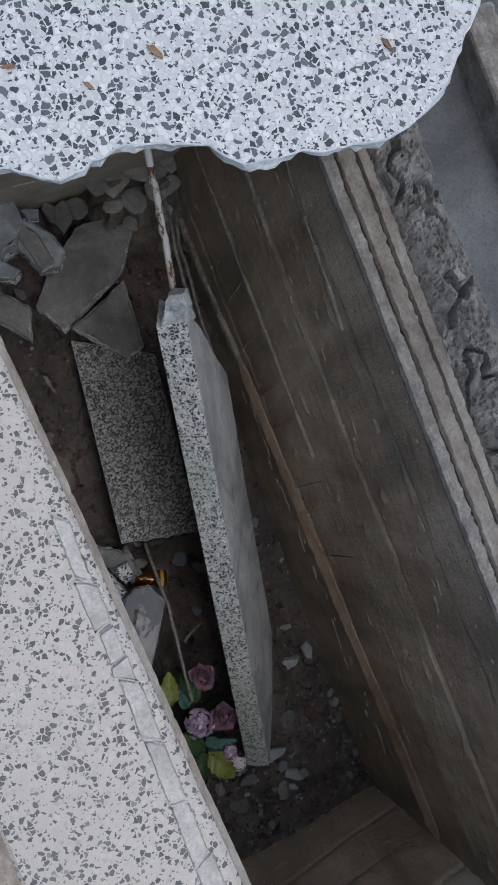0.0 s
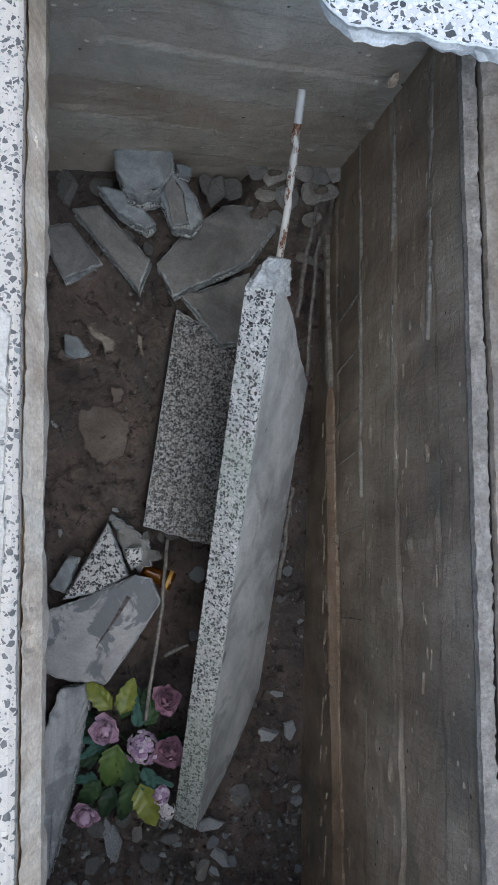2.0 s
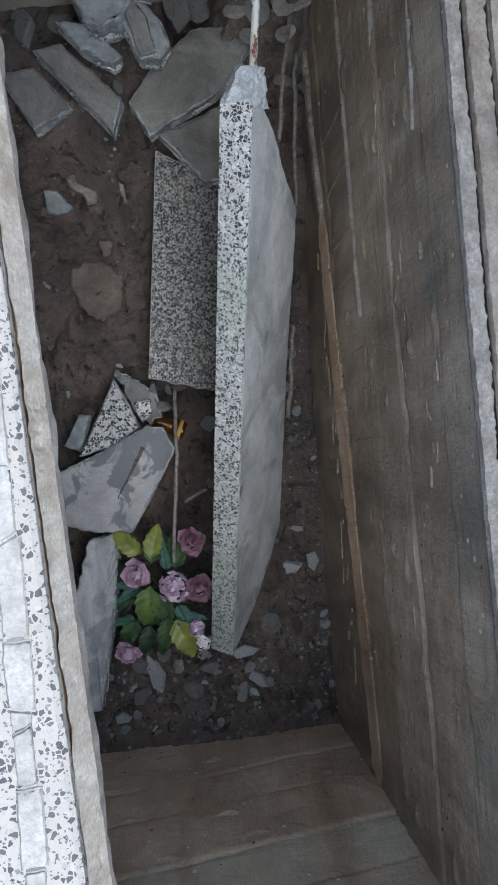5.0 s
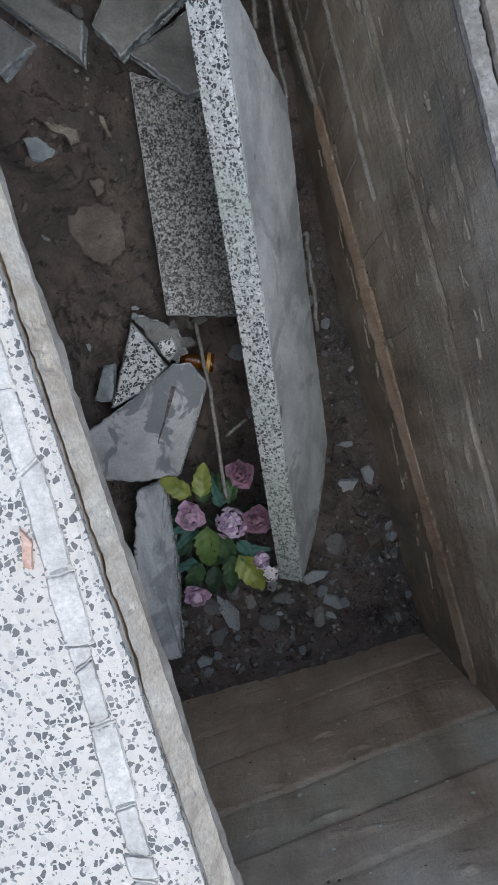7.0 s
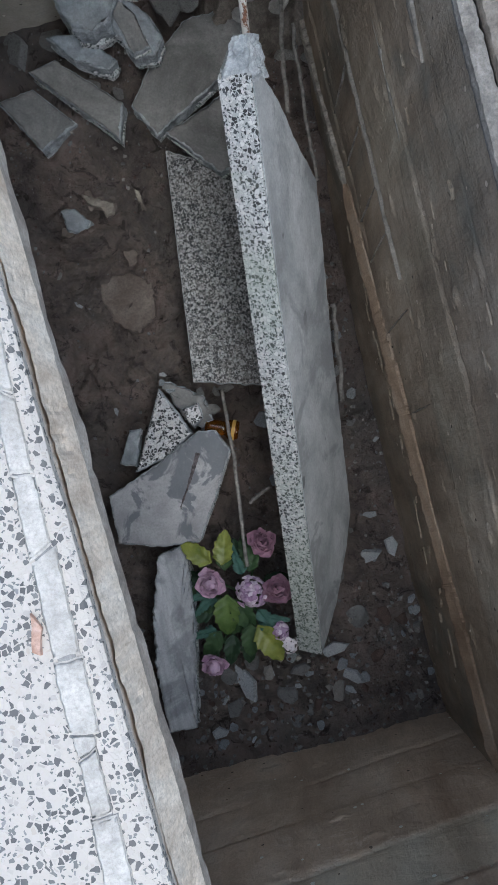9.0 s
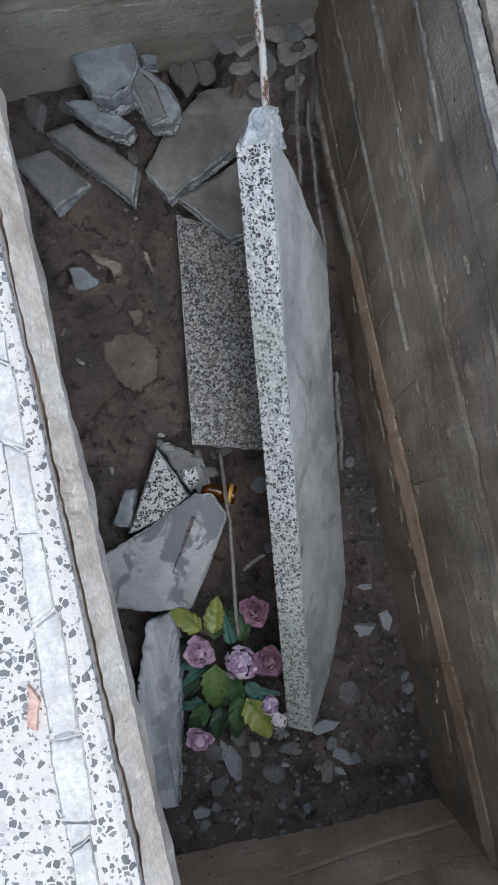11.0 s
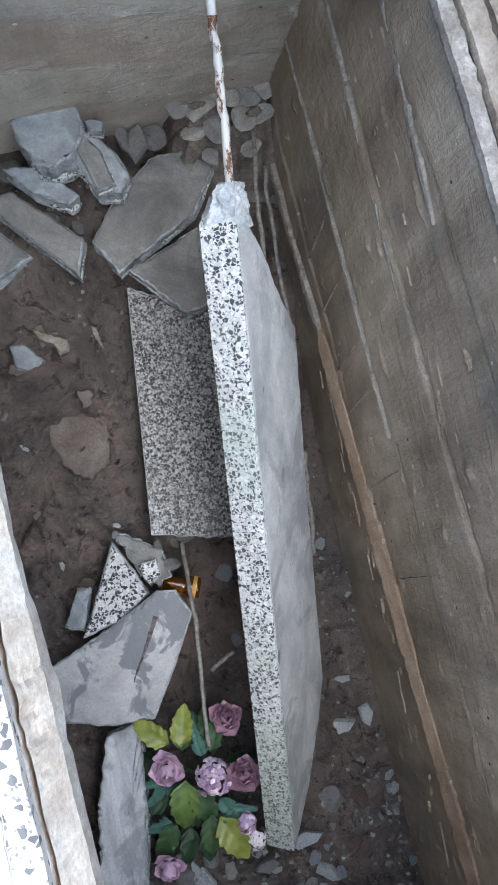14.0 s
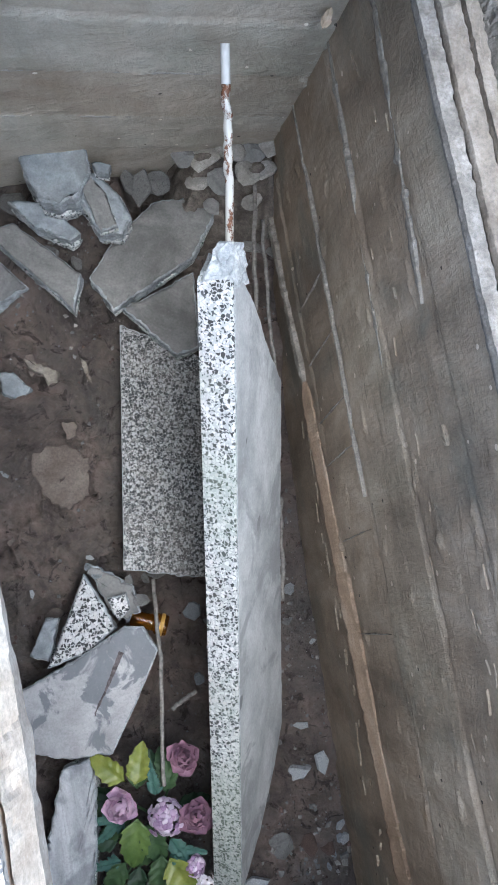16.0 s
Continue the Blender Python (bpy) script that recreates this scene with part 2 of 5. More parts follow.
M_BROKENPALE = concrete("broken_white_edge", (0.50, 0.51, 0.51), (0.66, 0.67, 0.67), (0.78, 0.79, 0.79), 22.0, (1, 1, 1), 0.006)
M_BRICK = concrete("old_brick", (0.085, 0.058, 0.048), (0.145, 0.10, 0.082), (0.21, 0.158, 0.135), 18.0, (1, 1, 1), 0.005)
M_ORANGE = concrete("orange_timber_stain", (0.17, 0.115, 0.075), (0.30, 0.215, 0.145), (0.40, 0.325, 0.25), 14.0, (1, 0.35, 1), 0.004, grit=0.3)
M_SCAR = concrete("dark_scar", (0.06, 0.05, 0.05), (0.12, 0.102, 0.102), (0.20, 0.18, 0.18), 60.0, (1, 1, 1), 0.006)
M_APRON = concrete("grey_apron_cement", (0.075, 0.076, 0.076), (0.12, 0.121, 0.12), (0.165, 0.165, 0.165), 5.0, (1, 1, 1), 0.003)


def soil_material():
    m = Nodes("brown_soil", 0.95, 0, 0.2)
    a = m.noise(7, 8, 0.68, None, 0.5)
    col = m.ramp(a, [(0.32, (0.085, 0.073, 0.067)), (0.47, (0.182, 0.148, 0.131)), (0.60, (0.272, 0.214, 0.185)), (0.74, (0.31, 0.275, 0.25))])
    g = m.noise(90, 6, 0.75)
    col = m.mix(m.ramp(g, [(0.56, 0.0), (0.72, 0.55)]), col, (0.27, 0.225, 0.19))
    col = m.mix(m.ramp(m.noise(3.3, 4), [(0.45, 0.0), (0.65, 0.7)]), col, (0.125, 0.121, 0.116))
    mid = m.noise(24, 6, 0.7, None, 0.8)
    col = m.mix(m.ramp(mid, [(0.37, 0.75), (0.45, 0.0)]), col, (0.045, 0.038, 0.033))
    col = m.mix(m.ramp(mid, [(0.58, 0.0), (0.72, 0.5)]), col, (0.20, 0.155, 0.125))
    m.colour(col)
    m.bump(g, 0.008, 1.0)
    m.bump(m.noise(28, 7, 0.75), 0.03, 1.0)
    crack = m.ramp(m.voronoi(13, "DISTANCE_TO_EDGE")["Distance"], [(0.0, 0.0), (0.03, 1.0)])
    m.bump(crack, 0.006, 0.35)
    return m.mat


M_SOIL = soil_material()


def rust_paint():
    m = Nodes("white_paint_over_rust", 0.55, 0, 0.4)
    n = m.noise(48, 6, 0.72, m.scaled((1, 0.55, 0.55)))
    mask = m.ramp(n, [(0.50, 0.0), (0.56, 1.0)])
    rust = m.ramp(m.noise(210, 4), [(0.3, (0.07, 0.03, 0.018)), (0.7, (0.20, 0.085, 0.04))])
    m.colour(m.mix(mask, (0.52, 0.51, 0.48), rust))
    m.bump(mask, 0.0008, 0.8)
    return m.mat


def plain(name, a, b, rough=0.6, scale=60, spec=0.4, relief=0.0008):
    m = Nodes(name, rough, 0, spec)
    m.colour(m.mix(m.ramp(m.noise(scale, 4), [(0.3, 0.0), (0.7, 1.0)]), a, b))
    m.bump(m.noise(scale * 4, 3), relief, 0.6)
    return m.mat


M_ROD = rust_paint()
M_TIP = plain("clean_white_paint", (0.54, 0.53, 0.51), (0.62, 0.61, 0.59), 0.5, 90)
M_FLAKE = concrete("dry_mud", (0.10, 0.08, 0.067), (0.152, 0.125, 0.107), (0.205, 0.173, 0.15), 12.0, (1, 1, 1), 0.003)
M_SEAM = concrete("white_seam_mortar", (0.40, 0.362, 0.315), (0.50, 0.458, 0.405), (0.58, 0.535, 0.475), 30.0, (1, 1, 1), 0.006, grit=0.4)
M_SEAMDARK = concrete("seam_crack_dark", (0.16, 0.15, 0.138), (0.25, 0.237, 0.22), (0.34, 0.322, 0.30), 40.0, (1, 1, 1), 0.004)
M_BRICKPALE = concrete("pale_brick", (0.35, 0.20, 0.14), (0.48, 0.30, 0.22), (0.58, 0.42, 0.34), 30.0, (1, 1, 1), 0.002)
M_RUST = plain("rusty_steel", (0.12, 0.11, 0.10), (0.30, 0.28, 0.26), 0.8, 90)
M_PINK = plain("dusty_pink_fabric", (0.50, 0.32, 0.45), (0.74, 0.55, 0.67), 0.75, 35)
# darker mauve for the two roses nearest the slab
M_PINKDARK = plain("dark_mauve_fabric", (0.27, 0.14, 0.20), (0.44, 0.26, 0.34), 0.75, 45)


def floret_fabric():
    m = Nodes("lilac_florets", 0.75, 0, 0.3)
    island = m.t.nodes.new("ShaderNodeNewGeometry").outputs["Random Per Island"]
    m.colour(m.ramp(island, [(0.0, (0.26, 0.16, 0.27)), (0.5, (0.44, 0.32, 0.44)), (1.0, (0.68, 0.58, 0.66))]))
    return m.mat


M_LILAC = floret_fabric()
M_WHITEPET = plain("off_white_fabric", (0.62, 0.55, 0.58), (0.78, 0.73, 0.74), 0.75, 55)
M_LEAFY = plain("yellow_green_leaf", (0.115, 0.145, 0.022), (0.25, 0.265, 0.06), 0.38, 30)
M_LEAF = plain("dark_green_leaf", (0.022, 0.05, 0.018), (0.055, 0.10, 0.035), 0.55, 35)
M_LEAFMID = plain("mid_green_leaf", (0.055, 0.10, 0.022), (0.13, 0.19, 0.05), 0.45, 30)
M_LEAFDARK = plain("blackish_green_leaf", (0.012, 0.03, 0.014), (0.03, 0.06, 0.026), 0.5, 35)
M_FERN = plain("blue_green_sprig", (0.028, 0.075, 0.06), (0.07, 0.15, 0.12), 0.6, 50)
M_DRYPALE = plain("pale_dry_leaf", (0.38, 0.29, 0.20), (0.55, 0.45, 0.34), 0.8, 60)
M_DRY = plain("dry_leaf", (0.20, 0.11, 0.06), (0.38, 0.25, 0.15), 0.8, 60)


def amber_glass():
    m = Nodes("amber_glass", 0.08, 0, 0.5)
    m.colour((0.42, 0.15, 0.012))
    m.b.inputs["Transmission Weight"].default_value = 0.9
    m.b.inputs["IOR"].default_value = 1.5
    return m.mat


M_AMBER = amber_glass()
M_LABEL = plain("yellow_band", (0.45, 0.26, 0.05), (0.55, 0.34, 0.08), 0.5, 80)


# ---- building helpers ----
def finish(name, bm, mats, smooth=False):
    if not bm.verts.layers.float.get("board"):
        layer = bm.verts.layers.float.new("board")
        for v in bm.verts:
            v[layer] = 0.55
    me = bpy.data.meshes.new(name)
    bmesh.ops.recalc_face_normals(bm, faces=bm.faces)
    bm.to_mesh(me)
    bm.free()
    for m in mats if isinstance(mats, (list, tuple)) else [mats]:
        me.materials.append(m)
    if smooth:
        me.polygons.foreach_set("use_smooth", [True] * len(me.polygons))
    return new(name, me)


def part(name, bm, mats, parent, label="", smooth=False):
    ob = finish(name, bm, mats, smooth)
    ob.parent = parent
    ob.matrix_parent_inverse = parent.matrix_basis.inverted()
    if label:
        ob["label"] = label
    return ob


def hold(name, at, label, category, group="", kind=""):
    """An Empty that carries a thing's parts."""
    ob = new(name)
    ob.location = at
    ob.empty_display_size = 0.02
    bpy.context.view_layer.update()
    return tagged(ob, label, category, group, kind)


def nz(x, y, z=0.0, s=1.0):
    return noise.noise(Vector((x * s, y * s, z * s)))


def fbm(x, y, z=0.0, s=1.0, octaves=4):
    return sum(nz(x, y, z, s * 2 ** k) / 1.8 ** k for k in range(octaves))


def ragged(outline, step, rough, seed, closed=True, keep=()):
    """A polygon with its edges cut into steps and roughened; edges whose number is in keep stay straight."""
    out = []
    n = len(outline)
    for i in range(n):
        a, b = Vector(outline[i]), Vector(outline[(i + 1) % n])
        k = max(1, int((b - a).length / step))
        side = Vector((-(b - a).y, (b - a).x)).normalized()
        for j in range(k):
            p = a.lerp(b, j / k)
            if i not in keep and not (j == 0 and (i - 1) % n in keep):
                p = p + side * rough * (fbm(p.x, p.y, seed, 0.45 / step, 3))
            out.append(p)
    return out


def plate_mesh(outline, top, thick, step=0.012, rough=0.004, seed=0.0, keep=(), lean=0.25, relief=0.0):
    """A broken plate: ragged outline, uneven side faces; top(x, y) gives the height of its upper face. Side faces take material slot 1, the lower face slot 2."""
    bm = bmesh.new()
    pts = ragged(outline, step, rough, seed, keep=keep)
    n = len(pts)
    area = sum(pts[i].x * pts[(i + 1) % n].y - pts[(i + 1) % n].x * pts[i].y for i in range(n))
    inward = []
    for i in range(n):
        t = pts[(i + 2) % n] - pts[i - 2]
        inward.append(Vector((-t.y, t.x)).normalized() * (1 if area > 0 else -1))
    rings = []
    for k, f in enumerate((0.0, 0.08, 0.5, 1.0)):
        ring = []
        for p, w in zip(pts, inward):
            d = (0.0022 + 1.1 * relief * max(0.0, 0.5 + fbm(p.x, p.y, seed + 7, 60, 2))) if k == 0 else 0.0005 if k == 1 else lean * thick * (0.25 + 0.8 * fbm(p.x, p.y, seed + 3 * f, 0.16 / step, 3)) * f
            q = p + w * d
            ring.append(bm.verts.new((q.x, q.y, top(q.x, q.y) - thick * f)))
        rings.append(ring)
    n = len(pts)
    for a, b in zip(rings, rings[1:]):
        for i in range(n):
            fc = bm.faces.new((a[i], a[(i + 1) % n], b[(i + 1) % n], b[i]))
            fc.material_index = 1
    if relief:
        mid = sum(pts, Vector((0, 0))) / n
        inner = rings[0]
        for f in (0.93, 0.8, 0.62, 0.42, 0.2):
            ring = []
            for p in pts:
                q = mid + (p - mid) * f
                ring.append(bm.verts.new((q.x, q.y, top(q.x, q.y) + relief * (0.4 + fbm(q.x, q.y, seed + 5, 17, 4)))))
            for i in range(n):
                bm.faces.new((inner[i], inner[(i + 1) % n], ring[(i + 1) % n], ring[i])).smooth = True
            inner = ring
        up = bm.faces.new(inner)
    else:
        up = bm.faces.new(rings[0])
    dn = bm.faces.new(list(reversed(rings[-1])))
    dn.material_index = 2
    bmesh.ops.triangulate(bm, faces=[up, dn])
    return bm


def flat(z):
    return lambda x, y: z


def slope(x0, y0, z0, a, b):
    return lambda x, y: z0 + a * (x - x0) + b * (y - y0)


def stone_mesh(seed, flatness=0.6, cuts=9):
    """An angular lump of unit size: a ball cut by random planes."""
    rng = random.Random(seed)
    bm = bmesh.new()
    bmesh.ops.create_icosphere(bm, subdivisions=2, radius=1.0)
    for _ in range(cuts):
        nrm = Vector((rng.gauss(0, 1), rng.gauss(0, 1), rng.gauss(0, 1))).normalized()
        d = rng.uniform(0.45, 0.8)
        for v in bm.verts:
            over = v.co.dot(nrm) - d
            if over > 0:
                v.co -= nrm * over
    for v in bm.verts:
        v.co += Vector((nz(*v.co, 2.3), nz(*v.co, 3.1), nz(*v.co, 4.7))) * 0.05
        v.co.z *= flatness
    bmesh.ops.remove_doubles(bm, verts=bm.verts, dist=0.04)
    return bm


def tube_mesh(points, radius, sides=10, ribs=0.0):
    """A round bar along a line of points, with closed ends."""
    bm = bmesh.new()
    rings = []
    pts = [Vector(p) for p in points]
    for i, p in enumerate(pts):
        d = (pts[min(i + 1, len(pts) - 1)] - pts[max(i - 1, 0)]).normalized()
        u = d.cross(Vector((0.3, 0.1, 1))).normalized()
        w = d.cross(u)
        r = radius * (1 + ribs * (i % 2) + 0.08 * nz(i * 0.7, radius * 900))
        rings.append([bm.verts.new(p + r * (math.cos(a) * u + math.sin(a) * w)) for a in (2 * math.pi * k / sides for k in range(sides))])
    for a, b in zip(rings, rings[1:]):
        for k in range(sides):
            bm.faces.new((a[k], a[(k + 1) % sides], b[(k + 1) % sides], b[k]))
    bm.faces.new(rings[0])
    bm.faces.new(rings[-1])
    return bm


def line(a, b, n, wobble=0.0, seed=0.0):
    a, b = Vector(a), Vector(b)
    return [a.lerp(b, i / n) + Vector((nz(i * 0.35, seed), nz(i * 0.35, seed + 9), nz(i * 0.35, seed + 21))) * wobble for i in range(n + 1)]


# ---- the pit: floor and walls ----
FAR_Y, NEAR_Y, LEFT_X = 1.45, -0.43, -0.06


def right_x(z):
    """Face of the long battered wall."""
    return 0.772 + 0.078 * z


def far_y(z):
    """Face of the far wall, which leans in."""
    return 1.50 - 0.19 * z


def floor_z(x, y):
    rise = max(0.0, y - 0.75)
    z = -0.055 + 0.10 * max(0.0, min(1.0, (y - 0.2) / 0.6)) * (1.0 if x < 0.45 else 0.55) + 0.26 * rise
    z += 0.03 * max(0.0, 0.25 - x) / 0.25
    hollow = math.exp(-(((x - 0.43) / 0.10) ** 2 + ((y - 0.36) / 0.24) ** 2))
    z -= 0.09 * hollow + 0.05 * max(0.0, min(1.0, (x - 0.56) / 0.1)) * max(0.0, min(1.0, (1.0 - y) / 0.2))
    lay = 2.2 * fbm(x, y, 9, 5, 3)
    step = math.floor(lay) + min(1.0, 10 * (lay - math.floor(lay)))
    return z + 0.014 * fbm(x, y, 0, 6, 3) + 0.009 * fbm(x, y, 3, 26, 4) + 0.016 * step


def wall_mesh(across, height, nu, nv, at, joints, seed, grain=0.0012, tilt=0.0, level=0.004, tones=(), slit=0.009):
    """A cast wall face over a span and a height range. at(u, z, d) gives the place of a point that stands d proud of the face. Between the joints each board left its own level."""
    bm = bmesh.new()
    layer = bm.verts.layers.float.new("board")
    front = []
    z0, z1 = height
    for j in range(nv + 1):
        z = z0 + (z1 - z0) * j / nv
        row = []
        for i in range(nu + 1):
            u = across[0] + (across[1] - across[0]) * i / nu
            zz = z + tilt * (u - 0.4) + 0.006 * nz(u, seed, 0, 2.1)
            k = sum(zz > q for q in joints)
            d = level * nz(k * 3.7 + seed, 1.3) + 0.004 * fbm(u, z, seed, 4, 3) + grain * fbm(u, z, seed, 15, 2)
            for q in joints:
                g = zz - q - 0.006
                if abs(g) < 0.009:
                    d -= slit * (1 - abs(g) / 0.009) * min(1.0, max(0.0, 0.55 + 1.2 * nz(u, q, seed, 5)))
            scar = fbm(0.35 * u, z, seed + 6, 30, 3) - 0.55
            if scar > 0:
                d += 0.006 * min(1.0, 3 * scar)
            v = bm.verts.new(at(u, z, d))
            v[layer] = (tones[k] if k < len(tones) else 0.5) + 0.18 * nz(math.floor(u * 2.3 + k * 0.37), k, seed + 0.5, 3.7)
            row.append(v)
        front.append(row)
    for a, b in zip(front, front[1:]):
        for i in range(nu):
            bm.faces.new((a[i], a[i + 1], b[i + 1], b[i]))
    rim = front[0] + [r[-1] for r in front[1:]] + list(reversed(front[-1][:-1])) + [r[0] for r in reversed(front[1:-1])]
    c = [bm.verts.new(at(across[i], height[j], -0.16)) for i, j in ((0, 0), (1, 0), (1, 1), (0, 1))]
    bm.faces.new(c)
    corners = [front[0][0], front[0][-1], front[-1][-1], front[-1][0]]
    at_c = [rim.index(v) for v in corners]
    for k in range(4):
        i0, i1 = at_c[k], at_c[(k + 1) % 4]
        run = rim[i0:i1 + 1] if i1 > i0 else rim[i0:] + rim[:i1 + 1]
        bm.faces.new(run + [c[(k + 1) % 4], c[k]])
    return bm


JOINTS = (0.30, 0.522, 0.745, 0.935)
RIGHT_TOP, LEFT_TOP = 1.065, 1.35

wall_right = tagged(finish("wall_right", wall_mesh((NEAR_Y - 0.1, 1.62), (-0.25, RIGHT_TOP - 0.005), 330, 230, lambda u, z, d: (right_x(z) - d * min(1.0, max(0.0, (RIGHT_TOP - 0.02 - z) / 0.12)) if z > 0.8 else right_x(z) - d, u, z), JOINTS, 1.0, level=0.008, tones=(0.5, 0.42, 0.66, 0.5, 0.6)), M_WALL, True),
                    "long board-marked concrete wall of the grave pit", "wall", "", "structure")
wall_far = tagged(finish("wall_far", wall_mesh((LEFT_X - 0.05, 1.0), (-0.15, 1.31), 150, 200, lambda u, z, d: (u, far_y(z) - d, z), (0.415, 0.58, 0.755, 0.92, 1.08), 5.0, tilt=0.25, level=0.005, tones=(0.5, 0.62, 0.22, 0.72, 0.5, 0.6), slit=0.002), M_WALLFAR, True),
                  "end wall of stained grey cast concrete", "wall", "", "structure")
wall_near = tagged(finish("wall_near", wall_mesh((LEFT_X - 0.05, 1.0), (-0.25, 1.2), 150, 210, lambda u, z, d: (u, NEAR_Y + d, z), (0.165, 0.335, 0.55, 0.72, 0.87), 9.0, tilt=0.26, level=0.005, tones=(0.4, 0.3, 0.25, 0.85, 0.45, 0.55), slit=0.008), M_WALLNEAR, True),
                   "end wall of brown stained board-marked concrete", "wall", "", "structure")
wall_left = tagged(finish("wall_left", wall_mesh((NEAR_Y - 0.1, 1.62), (-0.25, 1.14), 120, 50, lambda u, z, d: (LEFT_X + d, u, z), (0.3, 0.6, 0.9), 13.0), M_WALL, True),
                   "shaded concrete wall under the terrazzo rim", "wall", "", "structure")


def ridge_mesh(run, z, at, width, proud, seed, thin=0.25, even=0.0, shape=((-0.6, None), (-0.45, 0.6), (0.0, 1.0), (0.4, 0.7), (0.6, None))):
    """A ragged fin of mortar that squeezed out between two boards; z may differ at the two ends."""
    bm = bmesh.new()
    n = max(8, int((run[1] - run[0]) / 0.005))
    rows = []
    for i in range(n + 1):
        u = run[0] + (run[1] - run[0]) * i / n
        k = max(0.08, min(1.0, 0.45 + 0.45 * nz(u, seed, 0, 6.3) + 0.6 * nz(u, seed, 0, 31) + 0.5 * nz(u, seed, 4, 75)))
        k = k + (0.75 - k) * even
        k *= min(1.0, i / 10, (n - i) / 10)
        taper = min(1.0, (i + 1) / 8, (n - i + 1) / 8)
        w, p = width * (thin * taper + k) * (1 + 0.35 * nz(u, seed + 2, 0, 60)), proud * (0.35 + 0.65 * k)
        zc = z[0] + (z[1] - z[0]) * i / n + 0.005 * nz(u, seed, 0, 2.1) + 0.002 * nz(u, seed, 0, 30)
        rows.append([bm.verts.new(at(u, zc + dz * w, dp)) for dz, dp in ((a, -0.006 if b is None else p * b) for a, b in shape)])
    for a, b in zip(rows, rows[1:]):
        for q in range(4):
            bm.faces.new((a[q], a[q + 1], b[q + 1], b[q]))
    bm.faces.new(rows[0])
    bm.faces.new(rows[-1])
    return bm


def on_right(u, z, d):
    return (right_x(z) - d, u, z)


# fins of mortar in the board joints, boldest towards the far end: height at both ends, run, width, depth
for z, run, w, p, sd, th, ev in (((0.510, 0.532), (0.62, 1.43), 0.011, 0.008, 2.0, 0.35, 0.35), ((0.735, 0.772), (1.06, 1.40), 0.017, 0.008, 4.0, 0.3, 0.2),
                                 ((0.720, 0.735), (0.80, 1.05), 0.022, 0.004, 5.0, 0.0, 0.0), ((0.94, 0.972), (1.10, 1.36), 0.022, 0.008, 6.0, 0.3, 0.2), ((0.905, 0.94), (0.84, 1.10), 0.030, 0.006, 7.0, 0.05, 0.0),
                                 ((0.245, 0.195), (0.90, 1.46), 0.030, 0.016, 8.0, 0.4, 0.5)):
    part("mortar_ridge", ridge_mesh(run, z, on_right, w, p, sd, th, ev), M_FIN, wall_right, "pale ragged mortar fin along a board joint")
LEDGE = ((-0.7, None), (-0.6, 0.95), (-0.35, 1.0), (0.55, 0.15), (0.62, None))
part("timber_strip", ridge_mesh((-0.42, 0.91), (0.342, 0.250), on_right, 0.036, 0.019, 11.0, 0.25, 0.6, LEDGE), M_ORANGE, wall_right, "orange-brown timber strip stuck in the joint")
scar_rng = random.Random(33)
for k in range(60):
    # crumbs and scabs of mortar left where the boards were torn off
    u = scar_rng.uniform(-0.35, 1.25)
    z = scar_rng.choice((0.61, 0.66, 0.70, 0.78, 0.83, 0.87, 0.90, 0.97)) + scar_rng.uniform(-0.025, 0.025)
    ln = scar_rng.uniform(0.008, 0.035)
    part("mortar_scab", ridge_mesh((u, u + ln), (z, z + scar_rng.uniform(-0.006, 0.006)), on_right, scar_rng.uniform(0.008, 0.028), scar_rng.uniform(0.002, 0.005), k + 40.7, 0.0), M_WALL, wall_right)
for k, (q, a, b) in enumerate(((0.58, 0.02, 0.30), (0.755, 0.0, 0.36), (0.755, 0.38, 0.78), (0.92, 0.14, 0.40), (0.92, 0.55, 0.70), (0.58, 0.40, 0.62))):
    part("lime_line", ridge_mesh((a, b), (q - 0.25 * (a - 0.4) - 0.004, q - 0.25 * (b - 0.4) - 0.004), lambda u, z, d: (u, far_y(z) - d, z), 0.014, 0.0014, k + 70.2, 0.0), M_LIME, wall_far, "pale lime bloom along a board joint")
flake_rng = random.Random(21)
for k in range(24):
    u = -0.25 + 1.06 * (k + flake_rng.uniform(0.1, 0.9)) / 24
    ln, z = flake_rng.uniform(0.015, 0.06), flake_rng.uniform(0.13, 0.19)
    part("plaster_flake", ridge_mesh((u, u + ln), (z, z + 0.01), on_right, flake_rng.uniform(0.015, 0.05), 0.007, k + 20.3, 0.05), M_TAN, wall_right, "tan flaking plaster patch")
for z, u in ((0.40, 1.05), (0.40, 0.93), (0.40, 0.80), (0.40, 0.71), (0.40, 0.55), (0.41, 0.36)):
    rb = ridge_mesh((z - 0.10, z + 0.10), (u, u + 0.012), lambda q, w, d: (right_x(q) - d, w, q), 0.004, 0.003, u * 7, 0.2, 0.1)
    part("board_end_mark", rb, M_FIN, wall_right)

def floor_mesh():
    bm = bmesh.new()
    nx, ny = 210, 420
    grid = []
    for j in range(ny + 1):
        y = NEAR_Y - 0.08 + (1.56 - NEAR_Y + 0.08) * j / ny
        grid.append([bm.verts.new((x, y, floor_z(x, y))) for x in (LEFT_X - 0.06 + (0.98 - LEFT_X) * i / nx for i in range(nx + 1))])
    for a, b in zip(grid, grid[1:]):
        for i in range(nx):
            bm.faces.new((a[i], a[i + 1], b[i + 1], b[i]))
    return bm


tagged(finish("floor", floor_mesh(), M_SOIL, True), "uneven floor of dark brown soil and crumbs", "soil floor", "", "structure")


# ---- rim, cover and ground ----
def rim_edge(y):
    return 0.347 - 0.049 * y


